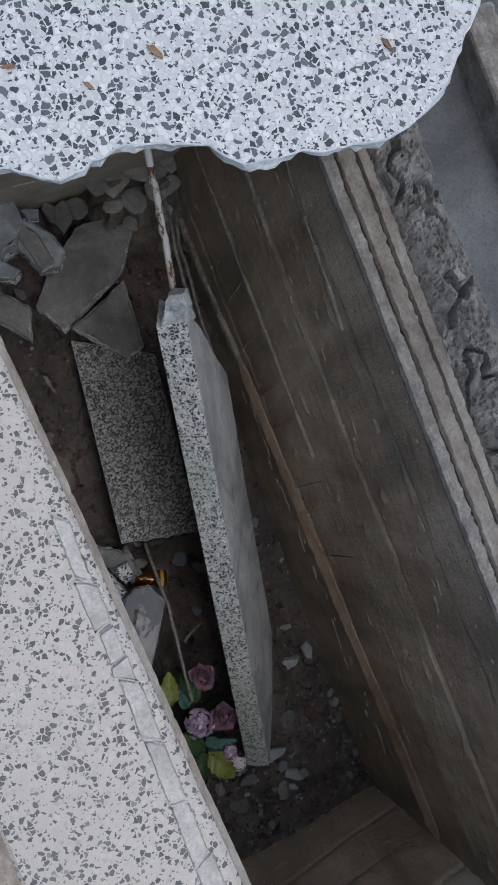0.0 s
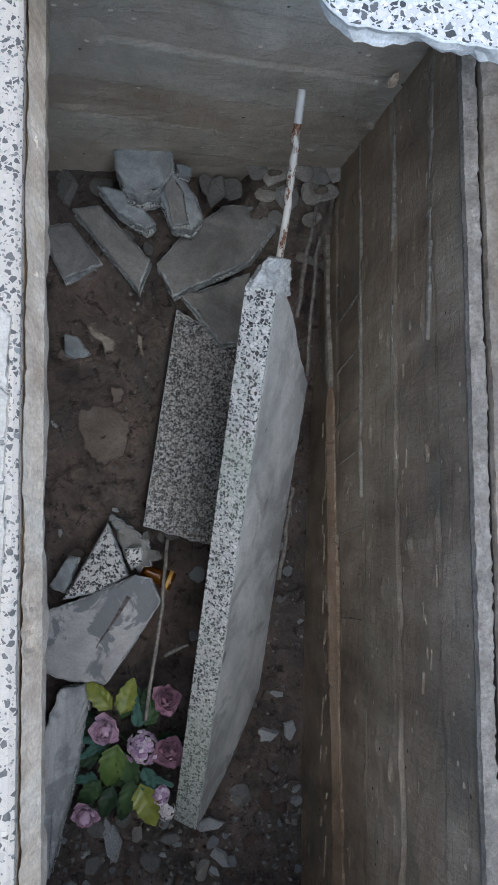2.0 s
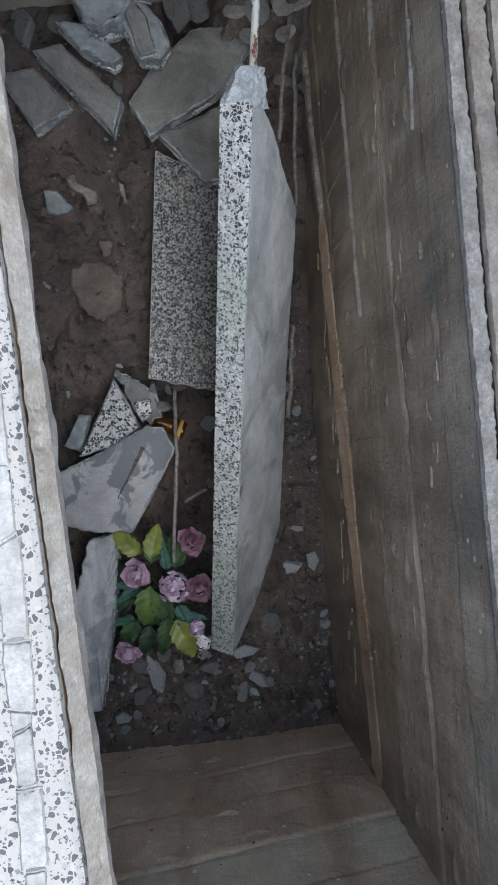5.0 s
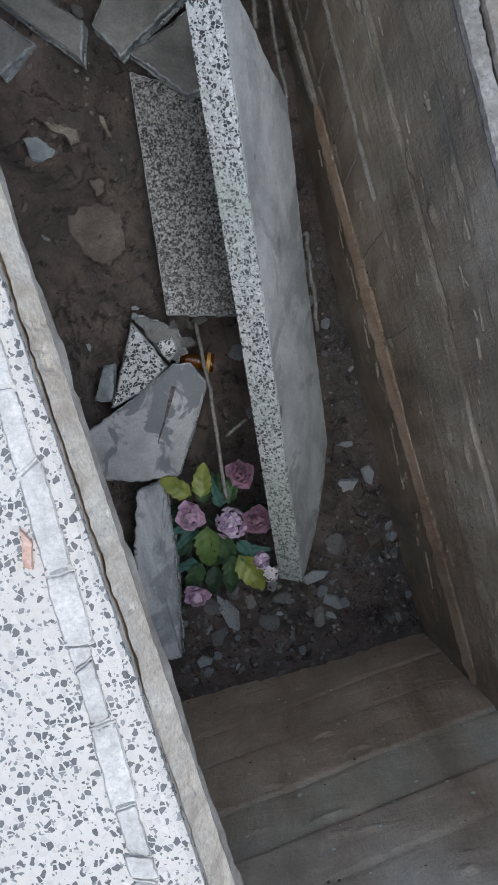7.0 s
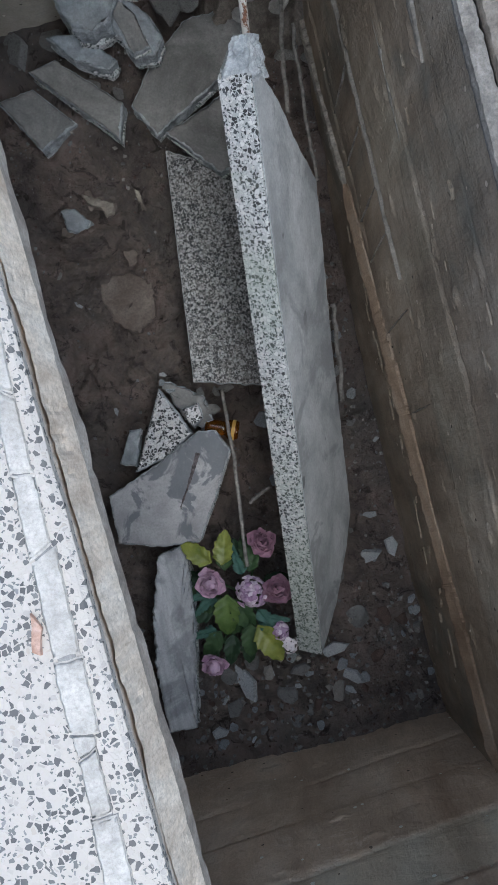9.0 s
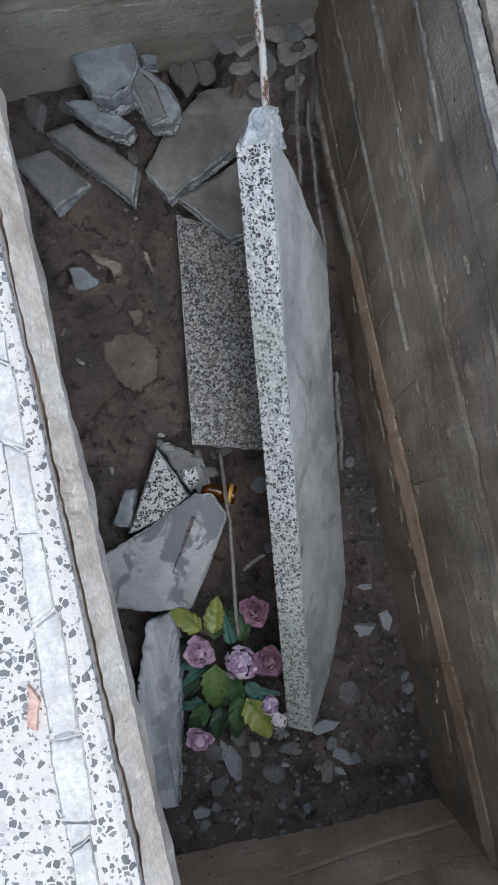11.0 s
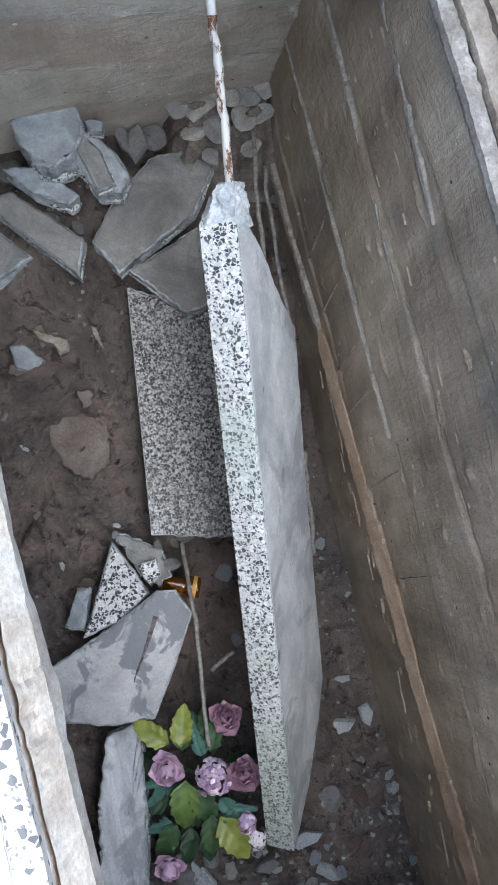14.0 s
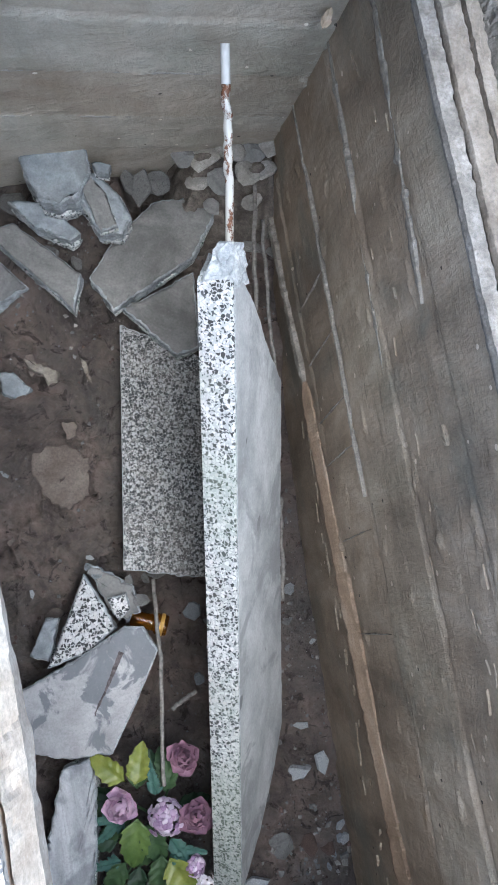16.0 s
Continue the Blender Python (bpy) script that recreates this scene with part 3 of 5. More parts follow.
def rim_mesh():
    """The terrazzo strip beside the pit, cut round a broken mortar seam by its own relief."""
    bm = bmesh.new()
    ny, nx = 260, 40
    grid = []
    for j in range(ny + 1):
        y = -0.9 + 2.0 * j / ny
        row = []
        for i in range(nx + 1):
            f = i / nx
            x = 0.117 + (rim_edge(y) - 0.117) * f + (0.0012 * fbm(y, 0, 7, 22, 3) if i == nx else 0)
            row.append(bm.verts.new((x, y, LEFT_TOP + 0.0007 * fbm(x, y, 2, 14, 2) - (0.004 if i in (0, nx) else 0))))
        grid.append(row)
    for a, b in zip(grid, grid[1:]):
        for i in range(nx):
            bm.faces.new((a[i], a[i + 1], b[i + 1], b[i]))
    low = [[bm.verts.new((v.co.x, v.co.y, LEFT_TOP - 0.014)) for v in (r[0], r[-1])] for r in grid]
    for j in range(ny):
        bm.faces.new((grid[j][0], grid[j + 1][0], low[j + 1][0], low[j][0]))
        bm.faces.new((grid[j][-1], grid[j + 1][-1], low[j + 1][1], low[j][1]))
    for j in (0, ny):
        bm.faces.new(grid[j] + [low[j][1], low[j][0]])
    return bm


rim = hold("terrazzo_rim", (0.23, 0.1, LEFT_TOP), "pale terrazzo rim strip with a cracked mortar seam", "grave rim")
rim_top = part("terrazzo_top", rim_mesh(), M_RIM, rim)


def lip_mesh():
    """Plaster bed under the terrazzo: a rough ledge that stands out below it."""
    bm = bmesh.new()
    ny = 520
    rows = []
    for j in range(ny + 1):
        y = -0.9 + 2.3 * j / ny
        e = rim_edge(y)
        prof = [(0.118, 1.3355), (e - 0.012, 1.3355)]
        # a narrow bed, a ragged open crack, and a wide course that slopes out
        for q in range(5):
            z = 1.334 - 0.0055 * q
            prof.append((e - 0.009 + 0.0004 * q + 0.0008 * fbm(y, z, 1, 60, 4), z))
        gap = 0.0045 * max(0.08, min(1.0, (0.75 + 0.9 * nz(y, 8, 0, 11) + 0.4 * nz(y, 2, 0, 50)) * min(1.0, max(0.2, 0.4 + 4 * y))))
        wob = 0.0016 * nz(y, 2, 0, 30) + 0.0014 * nz(y, 5, 0, 110)
        x0 = e - 0.0075 + wob
        prof += [(x0, 1.309), (x0 - 0.001, 1.290), (x0 + 0.8 * gap, 1.290), (x0 + gap, 1.3075)]
        for q in range(1, 15):
            f = q / 14
            z = 1.3075 - 0.052 * f
            chip = 0.003 * min(1.0, max(0.0, fbm(y, 0.5 * z, 4, 38, 4) - 0.5) * 4)
            prof.append((x0 + gap + (e + 0.004 - x0 - gap) * f + 0.0009 * fbm(y, 0.6 * z, 1, 60, 4) - chip * min(1.0, 3 * f), z + 0.0012 * nz(y, z, 6, 60)))
        prof += [(e + 0.002 + 0.0012 * fbm(y, 1, 5, 50, 3), 1.2490), (e - 0.003, 1.2440)]
        rows.append([bm.verts.new((x, y, z)) for x, z in prof + [(e - 0.05, 1.2425), (0.118, 1.24)]])
    for a, b in zip(rows, rows[1:]):
        for q in range(len(a)):
            bm.faces.new((a[q], a[(q + 1) % len(a)], b[(q + 1) % len(a)], b[q]))
    bm.faces.new(rows[0])
    bm.faces.new(rows[-1])
    return bm


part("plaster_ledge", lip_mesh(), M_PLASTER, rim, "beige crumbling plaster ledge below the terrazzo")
part("lower_course", plate_mesh([(0.118, -0.9), (rim_edge(-0.9) - 0.002, -0.9), (rim_edge(1.4) - 0.002, 1.4), (0.118, 1.4)], flat(1.2425), 0.040, 0.012, 0.003, 31.0, keep=(0, 2, 3), lean=0.1), [M_PLASTERSHADE] * 3, rim, "shaded brown plaster course under the ledge")

rim_wall = tagged(finish("trim_rim_bed", plate_mesh([(-0.24, -0.95), (0.30, -0.95), (0.24, 1.45), (-0.24, 1.45)], flat(1.2015), 0.09, 0.05, 0.003, 4.0), [M_PLASTERSHADE] * 3),
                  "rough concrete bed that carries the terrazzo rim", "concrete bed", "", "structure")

# broken cover over the far end of the pit
COVER = [(0.279, 2.3), (0.279, 1.085), (0.317, 1.081), (0.365, 1.102), (0.43, 1.060), (0.51, 1.078), (0.60, 1.052), (0.629, 1.018), (0.70, 1.008), (0.80, 0.995), (0.845, 1.002), (0.903, 1.036), (0.925, 1.06), (0.978, 1.113), (1.02, 1.16), (1.10, 1.22), (1.16, 1.4), (1.16, 2.3)]
cover = tagged(finish("broken_cover_slab", plate_mesh(COVER, flat(1.392), 0.024, 0.010, 0.006, 2.0, keep=(0, 15, 16, 17), lean=0.8), [M_COVER, M_BROKENPALE, M_GREY]),
               "white terrazzo grave cover slab with a broken edge", "grave slab")
far_bed = tagged(finish("trim_far_bed", plate_mesh([(0.0, 1.30), (1.2, 1.30), (1.2, 2.3), (0.0, 2.3)], flat(1.351), 0.4, 0.05, 0.004, 8.0), [M_WALLFAR, M_WALLFAR, M_WALLFAR]),
                 "concrete head of the grave under the cover", "concrete bed", "", "structure")


def rail_mesh(x0, x1, z, seed, drop=0.10, length=(-0.6, 1.45)):
    """A long course of cement with rounded, chipped edges."""
    bm = bmesh.new()
    n = int((length[1] - length[0]) / 0.005)
    rows = []
    for i in range(n + 1):
        y = length[0] + (length[1] - length[0]) * i / n
        a = x0 + 0.0012 * fbm(y, seed, 0, 5, 2) + 0.0012 * fbm(y, seed, 3, 80, 3) + 0.004 * max(0.0, fbm(y, seed, 5, 40, 3) - 0.8)
        b = x1 + 0.003 * fbm(y, seed + 4, 0, 5, 3) + 0.0035 * fbm(y, seed + 6, 0, 85, 4) - 0.012 * max(0.0, fbm(y, seed, 9, 22, 4) - 0.75)
        t = z + 0.003 * fbm(y, seed + 8, 0, 9, 3)
        prof = [(a, z - drop), (a, t - 0.007), (a + 0.002, t - 0.002)]
        for f in (0.12, 0.25, 0.4, 0.55, 0.7, 0.85):
            prof.append((a + (b - a) * f, t + 0.0022 * fbm(y, f * (x1 - x0), seed, 45, 4) + 0.001))
        prof += [(b - 0.002, t - 0.002), (b, t - 0.008), (b, z - drop)]
        rows.append([bm.verts.new((x, y, h)) for x, h in prof])
    for p, q in zip(rows, rows[1:]):
        for k in range(len(p)):
            bm.faces.new((p[k], p[(k + 1) % len(p)], q[(k + 1) % len(p)], q[k]))
    bm.faces.new(rows[0])
    bm.faces.new(rows[-1])
    return bm


kerb = hold("broken_kerb", (0.95, 0.4, RIGHT_TOP - 0.1), "cracked cement kerb and torn mortar bed on the wall top", "kerb")
part("inner_edge", rail_mesh(0.852, 0.878, RIGHT_TOP + 0.003, 1.0, drop=0.012), M_RIMEDGE, kerb, "pale cement edge course with a long crack")
part("middle_course", rail_mesh(0.883, 0.916, RIGHT_TOP - 0.004, 5.0), M_COURSE, kerb, "beige cement course, split and chipped")


def torn_mesh():
    bm = bmesh.new()
    nx, ny = 56, 520
    grid = []
    for j in range(ny + 1):
        y = -0.6 + 2.05 * j / ny
        row = []
        for i in range(nx + 1):
            f = i / nx
            x = 0.942 + 0.13 * f
            crack = abs(fbm(x, 0.6 * y, 5, 12, 3))
            fine = abs(fbm(x, y, 8, 40, 3))
            lay = 2.6 * fbm(x, 0.7 * y, 2, 11, 3)
            step = math.floor(lay) + min(1.0, 4 * (lay - math.floor(lay)))
            h = RIGHT_TOP - 0.012 + 0.006 * step + 0.007 * fbm(x, y, 1, 30, 4) - 0.035 * max(0, 0.09 - crack) / 0.09 - 0.007 * max(0, 0.12 - fine) / 0.12
            env = math.sin(math.pi * min(1, max(0.0, f))) ** 0.4
            row.append(bm.verts.new((x, y, RIGHT_TOP - 0.10 + (h - RIGHT_TOP + 0.10) * env)))
        grid.append(row)
    for a, b in zip(grid, grid[1:]):
        for i in range(nx):
            bm.faces.new((a[i], a[i + 1], b[i + 1], b[i]))
    low = [[bm.verts.new((x, -0.6 + 2.05 * j / ny, RIGHT_TOP - 0.13)) for x in (0.942, 1.072)] for j in (0, ny)]
    bm.faces.new((low[0][0], low[0][1], low[1][1], low[1][0]))
    return bm


part("outer_course", rail_mesh(0.920, 0.943, RIGHT_TOP - 0.010, 15.0), M_COURSE, kerb, "narrow beige cement course")
part("torn_mortar", torn_mesh(), M_TORN, kerb, "grey lumpy mortar torn open in cracks")
part("kerb_base", plate_mesh([(0.872, -0.62), (1.35, -0.62), (1.35, 1.5), (0.872, 1.5)], flat(RIGHT_TOP - 0.045), 0.12, 0.05, 0.0, 3.0), [M_APRON, M_APRON, M_APRON], kerb, "smooth grey cement beside the torn bed")
outer = tagged(finish("outer_kerb", rail_mesh(1.17, 1.23, RIGHT_TOP + 0.02, 9.0, 0.20, (0.2, 1.25)), M_RIMEDGE), "pale cement kerb beyond the torn mortar", "kerb")


def ground_mesh():
    """Earth round the tomb, out to the horizon, with the pit left open."""
    bm = bmesh.new()
    inner = [(-0.13, -0.50), (0.93, -0.50), (0.93, 1.58), (-0.13, 1.58)]
    rings = []
    for k in (0.0, 0.15, 0.6, 2.5, 12.0, 120.0, 3000.0):
        ring = []
        for c in range(4):
            (xa, ya), (xb, yb) = inner[c], inner[(c + 1) % 4]
            for j in range(12):
                f = j / 12
                x, y = xa + (xb - xa) * f, ya + (yb - ya) * f
                dx, dy = x - 0.55, y - 0.8
                r = math.hypot(dx, dy)
                x, y = x + dx / r * k, y + dy / r * k
                ring.append(bm.verts.new((x, y, 0.93 + (0.03 * fbm(x, y, 0, 1.3, 3) if k < 5 else 0))))
        rings.append(ring)
    for a, b in zip(rings, rings[1:]):
        for i in range(len(a)):
            bm.faces.new((a[i], a[(i + 1) % len(a)], b[(i + 1) % len(a)], b[i]))
    return bm


tagged(finish("ground", ground_mesh(), M_SOIL, True), "bare brown earth round the tomb", "ground", "", "structure")

# ---- the leaning slab ----
S_A = Vector((0.61, 0.965, 0.73))
S_D = Vector((-0.0973, -0.8579, -0.5045)).normalized()
S_N = Vector((0.868, -0.3211, 0.3787)).normalized()
S_V = S_D.cross(S_N)
if S_V.z > 0:
    S_V = -S_V
slab_frame = Matrix((S_D, S_V, S_N)).transposed().to_4x4()
slab_frame.translation = S_A


def slab_local(outline, z, thick, seed, keep=(), lean=0.10):
    """A piece of the slab: local x runs down the long edge, y down the face, z out of the grey back."""
    bm = plate_mesh(outline, flat(z), thick, 0.012, 0.004, seed, keep=keep, lean=lean)
    for v in bm.verts:
        if v.co.x < 0.03:
            v.co.x += 0.75 * v.co.z * min(1.0, max(0.0, v.co.y / 0.05)) * min(1.0, (0.03 - v.co.x) / 0.03) + 0.006 * nz(*v.co, 60)
    bm.transform(slab_frame)
    return bm


slab = hold("leaning_slab", (0.52, 0.2, 0.0), "long broken terrazzo slab, grey cement back, leaning on edge", "broken slab")
FACE = [(0.0, 0.009), (1.324, 0.009), (1.265, 0.125), (1.157, 0.228), (1.072, 0.281), (0.60, 0.255), (0.22, 0.25), (0.165, 0.20), (0.115, 0.155), (0.05, 0.11), (-0.002, 0.05), (-0.008, 0.014)]
part("cement_body", slab_local(FACE, 0.0, 0.050, 17.0, (0,)), [M_GREY, M_BROKEN, M_BROKEN], slab, "smooth grey cement back with a broken end")
part("terrazzo_face", slab_local(FACE, -0.0505, 0.0115, 17.0, (0,)), [M_SLAB, M_BROKEN, M_SLAB], slab, "polished black and white terrazzo face")
part("terrazzo_edge", slab_local([(-0.010, 0.0), (1.325, 0.0), (1.324, 0.0085), (-0.010, 0.0085)], 0.0, 0.062, 18.0, (0, 1, 2, 3), 0.0), [M_SLAB, M_SLAB, M_SLAB], slab, "finished speckled long edge")



def stump_mesh():
    """The torn end of the slab: a rough wedge of cement that narrows away from the terrazzo."""
    bm = bmesh.new()
    n, m = 40, 22
    rings = []
    for j in range(m + 1):
        f = j / m
        ring = []
        for k in range(n):
            a = k / n * 4
            side, g = int(a), a - int(a)
            y, z = ((0.001 + 0.074 * g, 0.0), (0.075, -0.0615 * g), (0.075 - 0.074 * g, -0.0615), (0.001, -0.0615 + 0.0615 * g))[side]
            z = -0.002 + (z + 0.002) * (1 - 0.55 * f)
            y = 0.001 + (y - 0.001) * (1 - 0.35 * f) + 0.004 * f
            x = 0.004 - 0.072 * f * (1.0 + 6.0 * (z + 0.0) * (1 - f))
            c = Vector((x, y, z))
            c += Vector((nz(x, y, z, 55), nz(y, z, x, 60), nz(z, x, y, 65))) * 0.006 * min(1.0, 4 * f) + Vector((nz(x, y, z, 160), nz(y, z, x, 170), nz(z, x, y, 150))) * 0.0025 * min(1.0, 4 * f)
            ring.append(bm.verts.new(c))
        rings.append(ring)
    for a, b in zip(rings, rings[1:]):
        for k in range(n):
            bm.faces.new((a[k], a[(k + 1) % n], b[(k + 1) % n], b[k]))
    bm.faces.new(rings[0])
    bm.faces.new(rings[-1])
    bm.transform(slab_frame)
    return bm


part("torn_end", stump_mesh(), M_TORNPALE, slab, "pale bluish torn cement at the broken end")

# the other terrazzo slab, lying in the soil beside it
dark_slab = hold("fallen_slab", (0.45, 0.8, 0.05), "dirty speckled terrazzo slab half under the leaning one, its shade painted dark", "broken slab")
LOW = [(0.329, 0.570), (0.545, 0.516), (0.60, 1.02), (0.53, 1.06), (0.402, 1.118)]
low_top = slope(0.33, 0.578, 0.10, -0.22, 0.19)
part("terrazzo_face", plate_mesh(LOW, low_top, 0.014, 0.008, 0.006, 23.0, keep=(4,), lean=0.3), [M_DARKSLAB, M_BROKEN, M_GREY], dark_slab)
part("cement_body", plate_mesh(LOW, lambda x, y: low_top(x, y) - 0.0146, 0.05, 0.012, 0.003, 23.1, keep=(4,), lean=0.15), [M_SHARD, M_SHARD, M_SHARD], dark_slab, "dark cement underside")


def shard(name, outline, top, thick, mats, label, seed, keep=(), rough=0.004, lean=0.3):
    """A shard of two layers, cement and terrazzo; the first of the materials lies uppermost."""
    cx, cy = sum(p[0] for p in outline) / len(outline), sum(p[1] for p in outline) / len(outline)
    ob = hold(name, (cx, cy, top(cx, cy) - thick), label, "broken slab piece", "broken slab pieces on the pit floor")
    split = 0.72 if mats[2] is M_SLAB else 0.3
    names = ("cement_body", "terrazzo_layer") if split > 0.5 else ("terrazzo_layer", "cement_body")
    part(names[0], plate_mesh(outline, top, thick * split, 0.007, rough, seed, keep, lean, 0.0035), [mats[0], mats[1], mats[1]], ob)
    part(names[1], plate_mesh(outline, lambda x, y: top(x, y) - thick * split - 0.0006, thick * (1 - split), 0.010, rough, seed + 0.02, keep, lean), [mats[2], M_SLAB if split > 0.5 else mats[1], mats[2]], ob)
    return ob


CEM = [M_SHARD, M_BROKEN, M_SLAB]
# far end
shard("slab_shard", [(0.351, 1.221), (0.43, 1.31), (0.52, 1.372), (0.60, 1.375), (0.655, 1.33), (0.59, 1.235), (0.445, 1.165), (0.395, 1.138)], slope(0.45, 1.2, 0.235, 0.02, 0.12), 0.045, CEM, "large grey cement shard with a speckled broken edge", 1.0)
shard("slab_shard", [(0.414, 1.146), (0.455, 1.160), (0.59, 1.222), (0.575, 1.04), (0.522, 1.024)], slope(0.42, 1.14, 0.222, -0.18, 0.0), 0.04, CEM, "grey triangular cement shard over the fallen slab", 2.0)
shard("slab_shard", [(0.139, 1.345), (0.205, 1.362), (0.338, 1.225), (0.312, 1.139)], slope(0.22, 1.25, 0.262, -0.10, -0.05), 0.05, CEM, "flat bar-shaped cement shard lying on rubble", 3.0, keep=(0, 2), rough=0.003)
shard("slab_shard", [(0.045, 1.310), (0.132, 1.325), (0.214, 1.226), (0.117, 1.179)], slope(0.12, 1.25, 0.222, -0.1, 0.1), 0.055, CEM, "square cement shard with a terrazzo face below", 4.0, keep=(1,), rough=0.003)
shard("slab_shard", [(0.255, 1.428), (0.395, 1.436), (0.398, 1.384), (0.368, 1.345), (0.323, 1.330), (0.282, 1.344), (0.262, 1.385)], slope(0.33, 1.40, 0.40, 0.0, 0.35), 0.09, [M_BLUE, M_BROKEN, M_SLAB], "pale grey cement block against the end wall", 5.0, keep=(0,))
shard("slab_shard", [(0.324, 1.397), (0.353, 1.410), (0.411, 1.399), (0.452, 1.348), (0.467, 1.301), (0.442, 1.272), (0.392, 1.275), (0.366, 1.335)], slope(0.39, 1.34, 0.35, -0.15, 0.2), 0.06, [M_BLUE, M_BROKEN, M_SLAB], "curved grey cement shard on the rubble heap", 6.0)
shard("slab_shard", [(0.207, 1.383), (0.275, 1.376), (0.352, 1.305), (0.326, 1.291), (0.257, 1.322)], slope(0.28, 1.34, 0.30, 0.0, 0.4), 0.05, [M_BLUE, M_BROKEN, M_SLAB], "narrow cement shard with chips along its edge", 7.0)
shard("slab_shard", [(0.353, 1.404), (0.395, 1.396), (0.420, 1.350), (0.436, 1.278), (0.396, 1.268), (0.384, 1.320)], slope(0.39, 1.34, 0.366, -0.15, 0.2), 0.015, [M_SHARD, M_BROKEN, M_SLAB], "thin curved cement flake lying on another shard", 6.4)
shard("slab_shard", [(0.400, 1.412), (0.439, 1.399), (0.433, 1.378), (0.405, 1.386)], flat(0.385), 0.03, [M_BLUE, M_BROKEN, M_SLAB], "small bluish cement chip", 8.0)

# near the flowers
FIVE = [(0.057, 0.340), (0.172, 0.384), (0.250, 0.416), (0.318, 0.447), (0.356, 0.440), (0.383, 0.384), (0.315, 0.272), (0.250, 0.176), (0.158, 0.186), (0.052, 0.220)]


def creased(x, y):
    """Two planes that meet in a crease; the narrow one falls away."""
    over = ((x - 0.166) * 0.755 - (y - 0.191) * 0.656)
    return 0.115 + 0.05 * (x - 0.2) + 0.10 * (y - 0.3) - 0.38 * max(0.0, over)


five = shard("slab_shard", FIVE, creased, 0.05, [M_STAINED, M_BROKEN, M_SLAB], "large creased cement shard with dark stains beside the flowers", 9.0, keep=(5, 6), rough=0.003)
part("scar", plate_mesh([(0.299, 0.398), (0.309, 0.392), (0.262, 0.318), (0.226, 0.268), (0.228, 0.276), (0.258, 0.325)], lambda x, y: creased(x, y) + 0.0036, 0.006, 0.005, 0.0018, 9.7), [M_SCAR] * 3, five, "dark reddish scar along the crease")
shard("slab_shard", [(0.139, 0.166), (0.212, 0.180), (0.190, -0.01), (0.128, -0.292), (0.058, -0.280), (0.066, -0.12), (0.090, 0.02)], slope(0.14, 0.0, 0.075, -0.30, 0.12), 0.06, [M_STREAK, M_BROKEN, M_SLAB], "long narrow streaked cement shard standing on edge", 10.0, rough=0.005)
shard("slab_shard", [(0.239, 0.577), (0.268, 0.520), (0.297, 0.447), (0.225, 0.400), (0.138, 0.384), (0.185, 0.470)], slope(0.22, 0.48, 0.105, 0.02, -0.10), 0.05, [M_TRI, M_BROKEN, M_GREY], "triangular black and white terrazzo shard", 11.0, keep=(5, 0))
shard("slab_shard", [(0.243, 0.600), (0.290, 0.575), (0.345, 0.530), (0.352, 0.470), (0.318, 0.452), (0.275, 0.500)], slope(0.3, 0.52, 0.062, 0.0, 0.1), 0.05, [M_SHARD, M_BROKEN, M_GREY], "broken dark lump beside the terrazzo shard", 12.0, rough=0.007)
shard("slab_shard", [(0.283, 0.513), (0.328, 0.520), (0.330, 0.480), (0.300, 0.458)], slope(0.3, 0.49, 0.085, -0.2, 0.1), 0.03, [M_TRI, M_BROKEN, M_GREY], "small terrazzo fragment on a dark lump", 14.0, rough=0.006)
shard("slab_shard", [(0.095, 0.415), (0.140, 0.395), (0.172, 0.488), (0.142, 0.494)], slope(0.13, 0.45, 0.085, 0.3, 0.0), 0.04, [M_BLUE, M_BROKEN, M_SLAB], "small bluish cement shard beside terrazzo", 13.0)

# flakes of dried mud on the floor
for pts, zz, sd in (([(0.158, 0.888), (0.239, 0.880), (0.287, 0.843), (0.275, 0.755), (0.222, 0.728), (0.181, 0.745), (0.146, 0.827)], 0.004, 1), ([(0.236, 0.930), (0.274, 0.922), (0.266, 0.885), (0.245, 0.880)], 0.017, 2),
                    ([(0.10, 0.70), (0.17, 0.735), (0.20, 0.68), (0.13, 0.60), (0.08, 0.63)], 0.006, 3), ([(0.09, 0.98), (0.18, 1.0), (0.26, 0.965), (0.20, 0.915), (0.10, 0.93)], 0.007, 4),
                    ([(0.28, 0.82), (0.33, 0.85), (0.34, 0.76), (0.29, 0.74)], 0.008, 5), ([(0.20, 0.66), (0.30, 0.70), (0.31, 0.62), (0.23, 0.60)], 0.007, 6), ([(0.02, 1.10), (0.10, 1.13), (0.13, 1.07), (0.06, 1.04)], 0.008, 7),
                    ([(0.02, 0.60), (0.07, 0.66), (0.09, 0.58), (0.04, 0.52)], 0.007, 8)):
    cx, cy = sum(p[0] for p in pts) / len(pts), sum(p[1] for p in pts) / len(pts)
    ob = finish("mud_flake", plate_mesh(pts, slope(cx, cy, floor_z(cx, cy) + zz + 0.010, 0.02, 0.05), 0.026, 0.006, 0.008, sd + 50.0, relief=0.0015), [M_FLAKE if sd < 3 else M_SOIL, M_SOIL, M_SOIL])
    tagged(ob, "dry grey-brown flake of mud on the soil", "mud flake", "mud flakes on the floor")

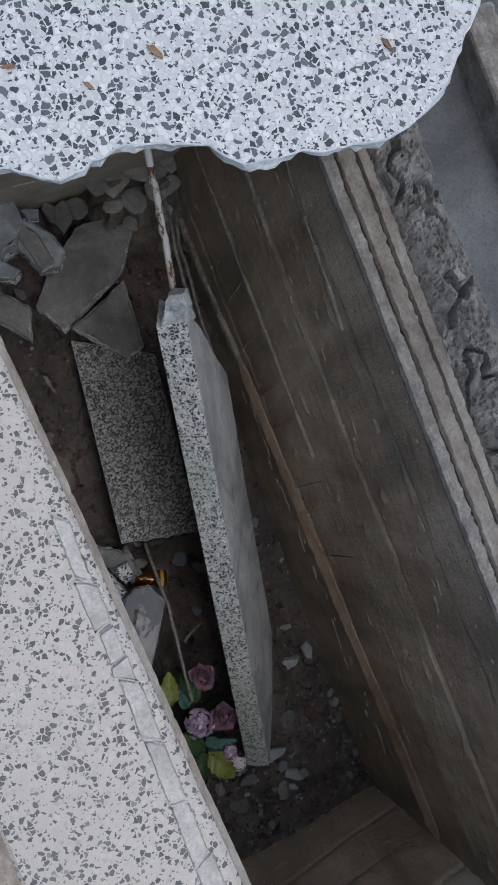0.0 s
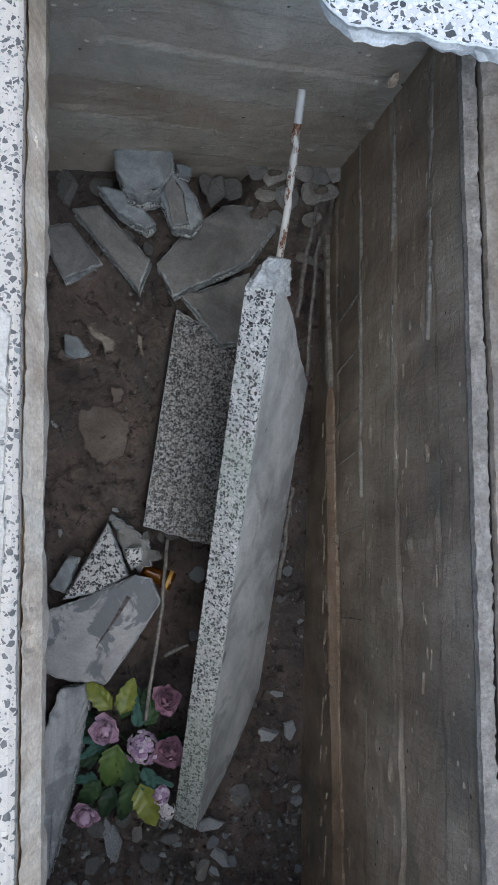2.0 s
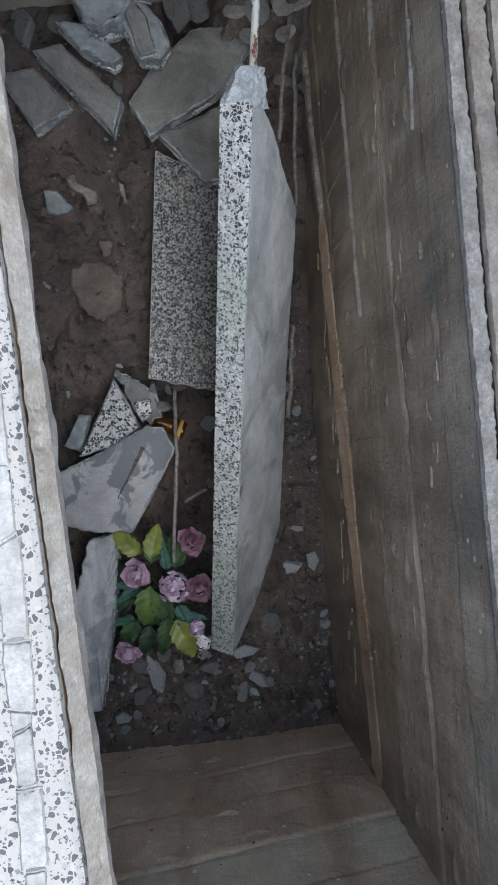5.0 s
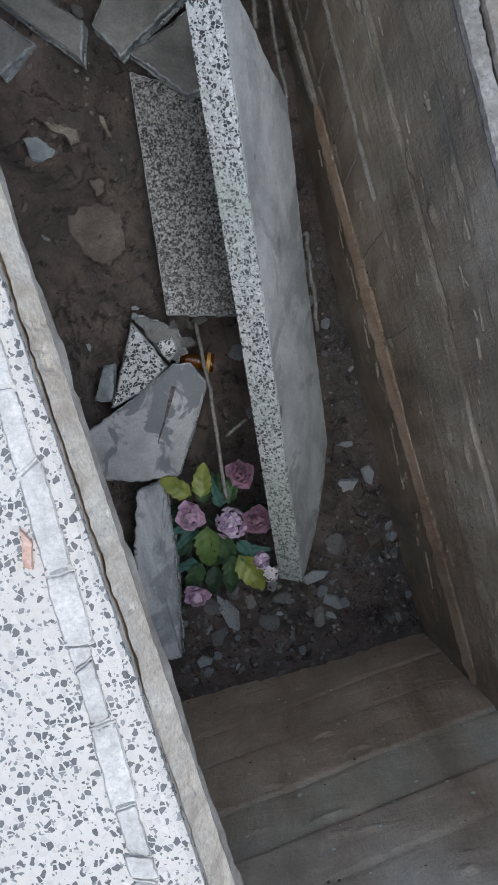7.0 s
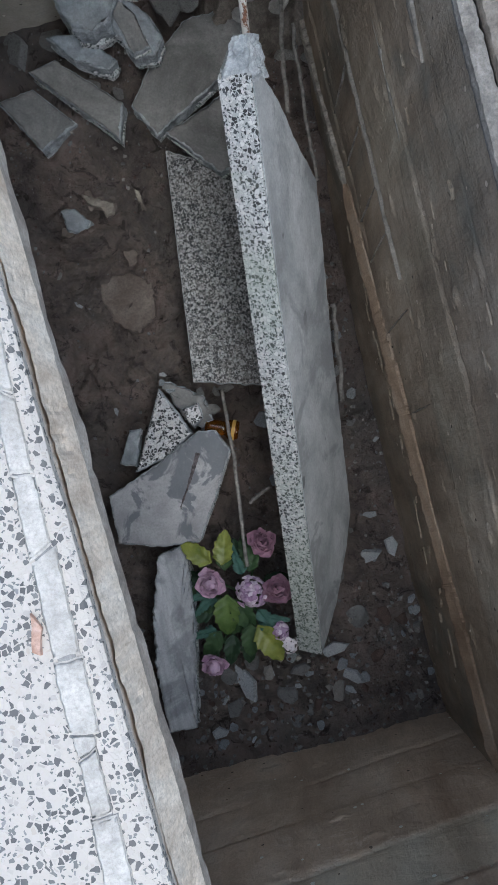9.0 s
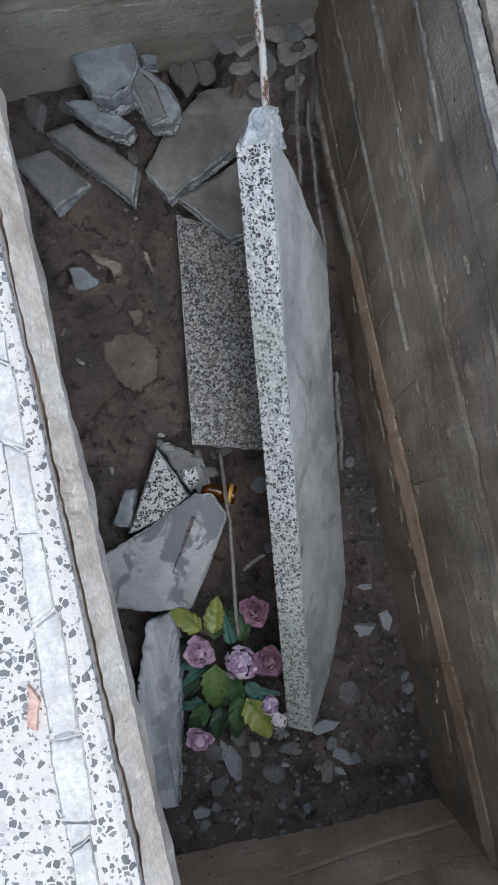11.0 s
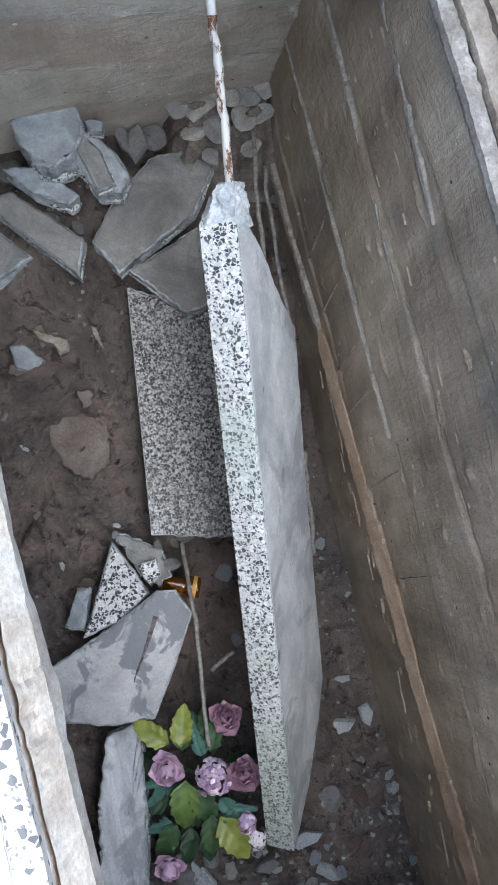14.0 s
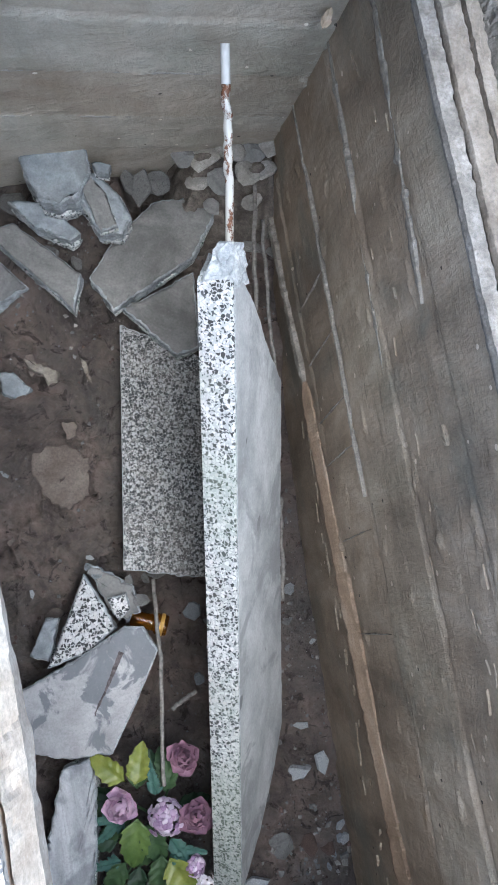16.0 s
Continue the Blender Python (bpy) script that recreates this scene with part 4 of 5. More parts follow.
flake_rng = random.Random(8)
for k in range(26):
    x, y, s = flake_rng.uniform(0.0, 0.34), flake_rng.uniform(0.42, 1.12), flake_rng.uniform(0.008, 0.032)
    pts = [(x + s * flake_rng.uniform(0.6, 1.2) * math.cos(a), y + s * flake_rng.uniform(0.6, 1.2) * math.sin(a)) for a in (0.2, 1.2, 2.4, 3.4, 4.3, 5.4)]
    ob = finish("mud_flake", plate_mesh(pts, slope(x, y, floor_z(x, y) + 0.008, flake_rng.uniform(-0.1, 0.1), flake_rng.uniform(-0.1, 0.1)), 0.02, 0.004, 0.006, k + 300.0), [M_SOIL if k % 4 else M_FLAKE, M_SOIL, M_SOIL])
    tagged(ob, "curled crust of dry brown mud on the soil", "mud flake", "mud flakes on the floor")

# broken masonry in the far corner
rng = random.Random(4)


def chip_mesh(seed):
    """A flat angular chip of unit size with bevelled, uneven faces."""
    r = random.Random(seed)
    n = r.choice((5, 6, 7))
    ang = sorted(2 * math.pi * (k + r.uniform(-0.3, 0.3)) / n for k in range(n))
    rad = [r.uniform(0.65, 1.15) for _ in ang]
    bm = bmesh.new()
    rings = []
    for f, z in ((0.86, 0.30), (1.0, 0.20), (0.95, -0.2), (0.8, -0.32)):
        rings.append([bm.verts.new((q * f * math.cos(a) + r.uniform(-0.04, 0.04), q * f * math.sin(a), z + r.uniform(-0.06, 0.06))) for a, q in zip(ang, rad)])
    for a, b in zip(rings, rings[1:]):
        for k in range(n):
            bm.faces.new((a[k], a[(k + 1) % n], b[(k + 1) % n], b[k]))
    bm.faces.new(rings[0])
    bm.faces.new(rings[-1])
    return bm


LUMPS = [finish("rubble_stone", chip_mesh(61 + k) if k in (0, 1, 5) else stone_mesh(60 + k, 0.5, 14), m, False) for k, m in enumerate((M_SHARD, M_BROKEN, M_BRICK, M_SHARD, M_MORTAR, M_GREY))]
used = set()


def drop(kind, x, y, size, label, group, sink=0.35, yaw=None, z=None):
    src = LUMPS[kind]
    m = Matrix.Translation((x, y, (floor_z(x, y) if z is None else z) + size * 0.62 * (1 - 2 * sink) * 0.5)) @ Euler((rng.uniform(-0.4, 0.4), rng.uniform(-0.4, 0.4), rng.uniform(0, 6.28) if yaw is None else yaw)).to_matrix().to_4x4()
    s = Matrix.Diagonal((size * rng.uniform(0.8, 1.25), size * rng.uniform(0.6, 1.0), size * rng.uniform(0.7, 1.0), 1))
    if kind not in used:
        used.add(kind)
        ob = src
    else:
        ob = src.copy()
        scene.collection.objects.link(ob)
    ob.matrix_world = m @ s
    return tagged(ob, label, "rubble stone", group)


def masonry_mesh():
    """A torn lump of mortar and rounded stones bedded against the end wall."""
    bm = bmesh.new()
    nx, ny = 70, 48
    top = []
    for j in range(ny + 1):
        row = []
        for i in range(nx + 1):
            f, g = i / nx, j / ny
            x = 0.545 + 0.27 * f + 0.008 * fbm(f, g, 3, 5, 3)
            y = 1.275 + 0.21 * g + 0.010 * fbm(f, g, 6, 5, 3)
            d, p = noise.voronoi(Vector((x * 15 + 0.4 * nz(x, y, 1, 20), y * 15, 2.0)))
            lump = max(0.0, 0.6 - d[0]) * 0.085 + 0.03 * fbm(x, y, 8, 8, 2)
            edge = min(1.0, (4 * f) ** 0.7, 6 * (1 - f) + 0.4, (2.2 * g) ** 0.7, 5 * (1 - g) + 0.5)
            z = floor_z(x, y) - 0.03 + edge * (0.13 + 0.05 * g + lump + 0.008 * fbm(x, y, 1, 30, 4))
            row.append(bm.verts.new((x, y, z)))
        top.append(row)
    for a, b in zip(top, top[1:]):
        for i in range(nx):
            bm.faces.new((a[i], a[i + 1], b[i + 1], b[i]))
    return bm


masonry = hold("masonry_lump", (0.68, 1.38, 0.1), "torn lump of mortar and stones against the end wall", "masonry")
part("mortar_bed", masonry_mesh(), M_BED, masonry, "", True)
for k, (x, y, s) in enumerate(((0.595, 1.425, 0.024), (0.645, 1.420, 0.032), (0.700, 1.425, 0.028), (0.748, 1.420, 0.030), (0.790, 1.425, 0.024), (0.620, 1.375, 0.022), (0.672, 1.372, 0.030), (0.725, 1.370, 0.026), (0.772, 1.372, 0.022), (0.648, 1.325, 0.018), (0.735, 1.320, 0.020))):
    bm = stone_mesh(80 + k, 0.75, 6)
    bm.transform(Matrix.Translation((x, y, floor_z(x, y) + 0.122 + 0.4 * (y - 1.32))) @ Euler((0.3 * nz(k, 1.5), 0.3 * nz(k, 2.5), k * 1.3)).to_matrix().to_4x4() @ Matrix.Diagonal((s * 1.35, s * 1.1, s * 0.42, 1)))
    part("stone", bm, M_MORTAR if k % 3 else M_SHARD, masonry, "flat grey patch of mortar")
NAMES = ("dusty grey lump of broken cement", "bluish broken cement lump with a rough face", "dull red-brown piece of old brick", "dusty grey lump of broken cement", "pale lump of mortar", "smooth grey cement chip")
for x, y, s, k, z in ((0.64, 1.34, 0.04, 3, 0.22), 
                      (0.54, 1.42, 0.04, 3, 0.25), (0.50, 1.41, 0.035, 0, 0.26), (0.47, 1.43, 0.03, 0, 0.25), (0.58, 1.36, 0.03, 3, 0.23), (0.74, 1.27, 0.03, 4, 0.17), (0.79, 1.25, 0.022, 4, 0.16), (0.20, 1.42, 0.04, 3, None),
                      (0.12, 1.42, 0.05, 0, None), (0.05, 1.42, 0.05, 2, None), (0.27, 1.30, 0.028, 0, None), (0.33, 1.27, 0.022, 3, None), (0.38, 1.25, 0.02, 0, None), (0.02, 1.38, 0.045, 3, None),
                      (0.07, 0.90, 0.012, 4, None), (0.09, 0.83, 0.010, 5, None), (0.11, 0.55, 0.012, 5, None), (0.06, 0.46, 0.018, 2, None),
                      (0.66, 0.02, 0.034, 5, None), (0.73, 0.03, 0.022, 5, None), (0.52, -0.19, 0.030, 5, None), (0.42, -0.22, 0.026, 0, None), (0.36, -0.28, 0.03, 3, None), (0.55, -0.27, 0.022, 5, None), (0.50, -0.30, 0.024, 4, None),
                      (0.60, -0.12, 0.03, 3, None), (0.66, -0.14, 0.025, 2, None), (0.71, -0.17, 0.024, 2, None), (0.76, -0.15, 0.018, 5, None), (0.745, -0.20, 0.015, 4, None), (0.27, -0.24, 0.03, 5, None), (0.22, -0.29, 0.024, 0, None),
                      (0.17, -0.34, 0.022, 5, None), (0.22, -0.20, 0.025, 3, None), (0.30, -0.17, 0.028, 3, None), (0.33, -0.21, 0.02, 4, None), (0.19, -0.12, 0.02, 1, None), (0.31, -0.33, 0.02, 2, None), (0.44, -0.32, 0.018, 2, None),
                      (0.62, -0.24, 0.02, 2, None), (0.69, 0.13, 0.014, 5, None), (0.70, 0.70, 0.018, 4, None), (0.715, 0.78, 0.016, 5, None), (0.71, 0.62, 0.022, 1, None), (0.70, 0.53, 0.028, 5, None), (0.72, 0.46, 0.02, 1, None), (0.70, 0.38, 0.016, 3, None),
                      (0.57, 0.0, 0.018, 3, None), (0.63, 0.10, 0.012, 0, None), (0.46, 0.28, 0.02, 1, None), (0.47, 0.45, 0.03, 1, None), (0.52, 0.40, 0.03, 0, None), (0.40, 0.55, 0.02, 0, None),
                      (0.248, 0.592, 0.014, 1, 0.07), (0.268, 0.575, 0.018, 1, 0.06), (0.355, 0.50, 0.022, 3, 0.05), (0.335, 0.545, 0.016, 0, 0.05), (0.365, 0.545, 0.018, 3, None), (0.255, 0.612, 0.011, 5, 0.06)):
    drop(k, x, y, s * (1.25 if z is None and y < 0.2 else 1.0), NAMES[k], "rubble stones", 0.15, None, z)


for _ in range(46):
    x, y = rng.uniform(0.05, 0.78), rng.uniform(-0.40, -0.10)
    if x < 0.13 or (0.20 < x < 0.46 and y > -0.17):
        continue
    k = rng.choice((0, 1, 5, 5, 1, 2, 4))
    drop(k, x, y, rng.uniform(0.008, 0.019), NAMES[k], "rubble stones", 0.15)
for _ in range(16):
    x, y = rng.uniform(0.66, 0.76), rng.uniform(0.0, 0.95)
    k = rng.choice((0, 1, 5, 3, 4))
    drop(k, x, y, rng.uniform(0.006, 0.013), NAMES[k], "rubble stones", 0.15)


for pts, mat, lab, sd in (([(0.112, 1.058), (0.146, 1.052), (0.182, 1.012), (0.166, 0.993), (0.146, 0.985), (0.116, 1.005)], M_BLUE, "bluish flat chip of cement on the soil", 401.0),
                          ([(0.170, 1.086), (0.208, 1.066), (0.246, 1.044), (0.240, 1.018), (0.220, 1.014), (0.210, 1.040), (0.178, 1.062)], M_FIN, "thin tan scrap of plaster on the soil", 402.0),
                          ([(0.300, 1.070), (0.312, 1.060), (0.318, 1.010), (0.308, 1.015)], M_FIN, "thin tan sliver of plaster on the soil", 403.0)):
    cx, cy = sum(q[0] for q in pts) / len(pts), sum(q[1] for q in pts) / len(pts)
    top_z = max(floor_z(*q) for q in pts) + 0.008
    ob = finish("rubble_chip", plate_mesh(pts, slope(cx, cy, top_z, 0.05, 0.1), 0.035, 0.005, 0.004, sd, lean=0.1, relief=0.0015), [mat, M_BROKEN if mat is M_BLUE else mat, mat])
    tagged(ob, lab, "rubble chip", "rubble stones")


def gravel_mesh():
    """Small crumbs over the whole floor, thickest at the near end and along the walls."""
    r = random.Random(11)
    vs, fs, mi = [], [], []
    base = [(0, 0, 1), (0.9, 0, 0.1), (0.1, 0.8, 0.0), (-0.85, 0.1, 0.15), (-0.1, -0.9, 0.05), (0.1, 0, -0.8)]
    tri = [(0, 1, 2), (0, 2, 3), (0, 3, 4), (0, 4, 1), (5, 2, 1), (5, 3, 2), (5, 4, 3), (5, 1, 4)]
    while len(vs) < 6 * 4600:
        x, y = r.uniform(LEFT_X, 0.80), r.uniform(NEAR_Y, 1.45)
        want = 0.95 if y < -0.02 else 0.30 + 0.5 * (x > 0.66) + 0.4 * (y > 1.05)
        if nz(x, y, 2, 5) * 0.6 + r.random() > want + 0.25:
            continue
        s = 0.002 + 0.006 * r.random() ** 3 + (0.009 * r.random() ** 3 if y < -0.02 else 0)
        c = Vector((x, y, floor_z(x, y) + 0.2 * s))
        e = Euler((r.uniform(0, 6), r.uniform(0, 6), r.uniform(0, 6))).to_matrix()
        o = len(vs)
        for b in base:
            vs.append(c + e @ (Vector(b) * s * r.uniform(0.7, 1.2)))
        k = r.choice((0, 0, 1, 1, 2, 3)) if y < 0 or x > 0.66 or y > 1.05 else r.choice((0, 0, 0, 0, 0, 0, 1, 2))
        fs += [tuple(o + q for q in t) for t in tri]
        mi += [k] * 8
    me = bpy.data.meshes.new("gravel")
    me.from_pydata(vs, [], fs)
    for m in (M_SOIL, M_SHARD, M_BRICK, M_MORTAR):
        me.materials.append(m)
    me.polygons.foreach_set("material_index", mi)
    return me


tagged(new("gravel", gravel_mesh()), "crumbs of soil, cement and brick on the floor", "gravel", "", "stuff")

# ---- steel bars ----
rod = hold("reinforcing_bar", (0.625, 1.067, 0.67), "bent steel bar in flaking white paint, set in the slab", "steel bar")
bar_body = part("bar", tube_mesh(line((0.620, 1.035, 0.655), (0.628, 1.10, 0.70), 4) + line((0.632, 1.13, 0.722), (0.641, 1.255, 0.825), 18, 0.006, 3.0), 0.0072, 12), M_ROD, rod, "", True)
part("bar_tip", tube_mesh(line((0.641, 1.255, 0.825), (0.645, 1.30, 0.858), 5), 0.0075, 12), M_TIP, bar_body, "clean white painted bar end", True)
for a, b, r, lab in (((0.764, 1.455, 0.30), (0.684, 1.03, 0.42), 0.0048, "rusty grey bar leaning behind the slab"), ((0.758, 1.30, 0.25), (0.735, 0.95, 0.20), 0.0045, "thin pale bar along the wall foot"),
                     ((0.715, 0.68, 0.08), (0.685, 0.44, 0.03), 0.006, "pale splintered bar on the soil")):
    bar = finish("thin_bar", tube_mesh(line(a, b, 26, 0.006, a[1]), r, 8), M_RUST, True)
    tagged(bar, lab, "steel bar", "loose steel bars")
for a, b in (((0.388, 0.540, 0.03), (0.385, 0.368, 0.10)), ((0.385, 0.372, 0.10), (0.350, 0.088, 0.06)), ((0.39, 0.24, 0.02), (0.45, 0.27, 0.02))):
    bar = finish("thin_bar", tube_mesh(line(a, b, 20, 0.003, a[1] + 5), 0.0048, 8), M_RUST, True)
    tagged(bar, "thin dull grey bar between the shards", "steel bar", "loose steel bars")

# ---- amber bottle ----
BOTTLE = [(0.0, 0.0), (0.021, 0.0), (0.024, 0.003)] + [(0.0245 + (0.0012 if q % 2 else -0.0012), 0.005 + 0.003 * q) for q in range(8)] + [(0.020, 0.030), (0.018, 0.034)] + [(0.0185 + (0.001 if q % 2 else -0.001), 0.037 + 0.004 * q) for q in range(11)] + [(0.017, 0.086), (0.0, 0.088)]


def lathe(profile, sides=24):
    bm = bmesh.new()
    rings = [[bm.verts.new((r * math.cos(a), r * math.sin(a), h)) for a in (2 * math.pi * k / sides for k in range(sides))] if r > 0 else [bm.verts.new((0, 0, h))] for r, h in profile]
    for a, b in zip(rings, rings[1:]):
        for k in range(sides):
            q = [a[k % len(a)], a[(k + 1) % len(a)], b[(k + 1) % len(b)], b[k % len(b)]]
            bm.faces.new(list(dict.fromkeys(q)))
    return bm


bottle = hold("amber_bottle", (0, 0, 0), "small ribbed amber glass jar lying under the shard", "bottle")
glass = part("glass_body", lathe(BOTTLE), M_AMBER, bottle, "", True)
part("yellow_band", lathe([(0.0254, 0.009), (0.0262, 0.011), (0.0262, 0.016), (0.0254, 0.018)]), M_LABEL, glass, "yellow band round the ribbed end", True)
bottle.matrix_world = Matrix.Translation((0.408, 0.428, 0.040)) @ Euler((0, radians(-88), radians(-22))).to_matrix().to_4x4()

# ---- artificial flowers ----
def petal_mesh(bm, m, length, width, cup, curl, nu=6, nv=6):
    rows = []
    for j in range(nv + 1):
        v = j / nv
        w = width * math.sin(math.pi * min(1, 0.12 + 0.80 * v)) ** 0.7
        row = []
        for i in range(nu + 1):
            u = i / nu * 2 - 1
            z = length * v * 0.9
            y = cup * (u * u) * width + curl * v * v * length - 0.15 * length * math.sin(math.pi * v)
            row.append(bm.verts.new(m @ Vector((u * w, y, z))))
        rows.append(row)
    for a, b in zip(rows, rows[1:]):
        for i in range(nu):
            bm.faces.new((a[i], a[i + 1], b[i + 1], b[i]))


def rose_mesh(size, seed):
    """A rose of rolled petals in a spiral; its axis is z."""
    r = random.Random(seed)
    bm = bmesh.new()
    for k in range(19):
        f = k / 18
        a = k * 2.39996
        open_ = 0.10 + 1.0 * f ** 1.5
        rad = size * (0.05 + 0.30 * f)
        length = size * (0.85 - 0.22 * f)
        m = Euler((0, 0, a)).to_matrix().to_4x4() @ Matrix.Translation((0, -rad, size * (0.22 - 0.25 * f))) @ Euler((open_ * 0.85 + r.uniform(-0.1, 0.1), 0, r.uniform(-0.2, 0.2))).to_matrix().to_4x4()
        petal_mesh(bm, m, length, size * (0.24 + 0.24 * f), 0.55 - 0.2 * f, -0.35 * f)
    return bm


def floret_cluster(radius, count, seed, petal):
    """A dome of four-petalled florets."""
    r = random.Random(seed)
    bm = bmesh.new()
    for k in range(count):
        h = 1 - 0.95 * k / count
        a = k * 2.39996
        d = Vector((math.sqrt(1 - h * h) * math.cos(a), math.sqrt(1 - h * h) * math.sin(a), h))
        base = Matrix.Translation(d * radius * r.uniform(0.72, 1.12)) @ d.to_track_quat("Z", "Y").to_matrix().to_4x4() @ Euler((0, 0, r.uniform(0, 3))).to_matrix().to_4x4()
        for q in range(4):
            m = base @ Euler((0, 0, q * math.pi / 2)).to_matrix().to_4x4() @ Euler((-1.2 + r.uniform(-0.45, 0.35), 0, 0)).to_matrix().to_4x4()
            petal_mesh(bm, m, petal, petal * 0.52, 0.25, 0.2, 3, 4)
    return bm


def leaf_mesh(length, width, lobes, seed):
    """A veined leaf with forward-pointing teeth, lying along y, folded along its middle and bent."""
    bm = bmesh.new()
    n = 48
    rows = []
    for j in range(n + 1):
        v = j / n
        tooth = (lobes * v) % 1.0
        w = width * 1.8 * v ** 0.42 * (1 - v) ** 0.72 * (0.86 + 0.20 * tooth ** 1.5) + 0.0005
        rows.append([])
        for u in (-1, -0.75, -0.5, -0.25, 0, 0.25, 0.5, 0.75, 1):
            z = 0.26 * abs(u) * w - 0.28 * length * v * v + 0.0012 * math.cos(6.283 * (lobes * v - 0.9 * abs(u))) * min(1.0, 3 * abs(u)) - 0.0015 * (u == 0) + 0.005 * nz(u, v, seed, 2)
            rows[-1].append(bm.verts.new((u * w, v * length + 0.10 * length * abs(u) * (1 - v), z)))
    for a, b in zip(rows, rows[1:]):
        for i in range(8):
            bm.faces.new((a[i], a[i + 1], b[i + 1], b[i]))
    return bm


def sprig_mesh(length, seed):
    """A feathery sprig of small lobed leaflets on both sides of a stalk."""
    r = random.Random(seed)
    bm = bmesh.new()
    for k in range(16):
        f = k / 15
        for side in (-1, 1):
            m = Matrix.Translation((0, f * length, -0.15 * length * f * f)) @ Euler((0.2, side * 0.3, side * (0.9 - 0.4 * f) + r.uniform(-0.2, 0.2))).to_matrix().to_4x4() @ Euler((-1.5, 0, 0)).to_matrix().to_4x4()
            petal_mesh(bm, m, length * (0.34 - 0.2 * f), length * 0.06, 0.2, 0.15, 2, 4)
    return bm


bouquet = hold("artificial_bouquet", (0.31, 0.02, -0.03), "faded artificial bouquet of pink roses and green leaves", "artificial flowers")


def bloom(name, bm, mat, at, tilt, label=""):
    bm.transform(Matrix.Translation(at) @ Euler(tilt).to_matrix().to_4x4())
    return part(name, bm, mat, bouquet, label, True)


bloom("rose", rose_mesh(0.050, 1), M_PINK, (0.255, 0.075, 0.080), (0.25, -0.15, 0.2), "open dusty pink rose")
bloom("rose", rose_mesh(0.046, 2), M_PINKDARK, (0.398, 0.138, 0.055), (0.1, 0.3, 1.0), "dark mauve rose")
bloom("rose", rose_mesh(0.048, 3), M_PINKDARK, (0.412, 0.012, 0.070), (0.2, 0.35, 2.0), "dark mauve rose beside the slab")
bloom("rose", rose_mesh(0.044, 4), M_PINK, (0.210, -0.131, 0.045), (0.5, -0.3, 0.4), "pink rosebud")
bloom("hydrangea", floret_cluster(0.040, 25, 5, 0.0145), M_LILAC, (0.345, 0.022, 0.055), (0.1, 0.1, 0), "pale lilac cluster of small florets")
bloom("floret", floret_cluster(0.022, 13, 6, 0.012), M_LILAC, (0.392, -0.090, 0.050), (0.2, 0.3, 0), "small pink floret cluster")
bloom("floret", floret_cluster(0.021, 11, 7, 0.010), M_WHITEPET, (0.408, -0.130, 0.045), (0.3, 0.3, 0), "off-white floret cluster")
bloom("floret", floret_cluster(0.014, 9, 8, 0.011), M_FERN, (0.355, -0.075, 0.040), (0.0, 0.0, 0), "small blue-green tuft")
for at, yaw, tilt, ln, wd, mat, lab in (((0.272, 0.118, 0.095), 0.80, 0.15, 0.095, 0.030, M_LEAFY, "yellow-green toothed leaf"), ((0.290, 0.105, 0.088), -0.32, 0.1, 0.090, 0.030, M_LEAFY, "yellow-green toothed leaf"),
                                        ((0.285, 0.035, 0.064), 2.9, 0.0, 0.115, 0.040, M_LEAFMID, "mid-green veined leaf"), ((0.300, 0.015, 0.055), 3.4, 0.0, 0.10, 0.034, M_LEAF, "dark green toothed leaf"),
                                        ((0.340, -0.060, 0.055), 3.5, 0.1, 0.115, 0.038, M_LEAFY, "yellow-green leaf near the gravel"), ((0.325, -0.055, 0.045), 2.9, 0.1, 0.09, 0.03, M_LEAF, "dark green toothed leaf"),
                                        ((0.270, 0.025, 0.040), 1.9, 0.0, 0.08, 0.028, M_LEAF, ""), ((0.365, 0.085, 0.035), 0.2, 0.0, 0.08, 0.028, M_LEAF, ""), ((0.330, -0.02, 0.035), 2.2, 0.0, 0.10, 0.03, M_LEAF, ""),
                                        ((0.245, -0.06, 0.03), 2.4, 0.1, 0.09, 0.028, M_LEAF, "")):
    bloom("leaf", leaf_mesh(ln, wd, 4.6, ln * 100), mat, at, (tilt, 0.0, yaw), lab)
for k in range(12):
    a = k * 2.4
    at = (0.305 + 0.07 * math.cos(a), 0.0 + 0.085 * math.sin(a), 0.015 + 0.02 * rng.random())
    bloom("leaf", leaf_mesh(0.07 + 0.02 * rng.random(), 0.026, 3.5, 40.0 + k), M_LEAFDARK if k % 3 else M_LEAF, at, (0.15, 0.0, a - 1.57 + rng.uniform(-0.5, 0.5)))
for at, yaw, ln in (((0.255, 0.045, 0.050), 1.7, 0.075), ((0.250, 0.03, 0.045), 2.1, 0.07), ((0.35, -0.03, 0.045), 3.6, 0.075), ((0.36, -0.05, 0.045), -1.9, 0.06), ((0.33, 0.07, 0.045), 0.1, 0.07), ((0.23, -0.06, 0.025), 1.6, 0.07)):
    bloom("fern_sprig", sprig_mesh(ln, ln * 1000 + yaw), M_FERN, at, (0.1, 0, yaw), "feathery blue-green sprig")
for b in ((0.262, 0.078, 0.07), (0.40, 0.13, 0.05), (0.41, 0.012, 0.065), (0.215, -0.13, 0.03), (0.345, 0.022, 0.06), (0.39, -0.09, 0.05)):
    part("stem", tube_mesh(line((0.31, 0.0, -0.04), b, 8, 0.006, b[0] * 9), 0.0028, 6), M_LEAF, bouquet, "", True)

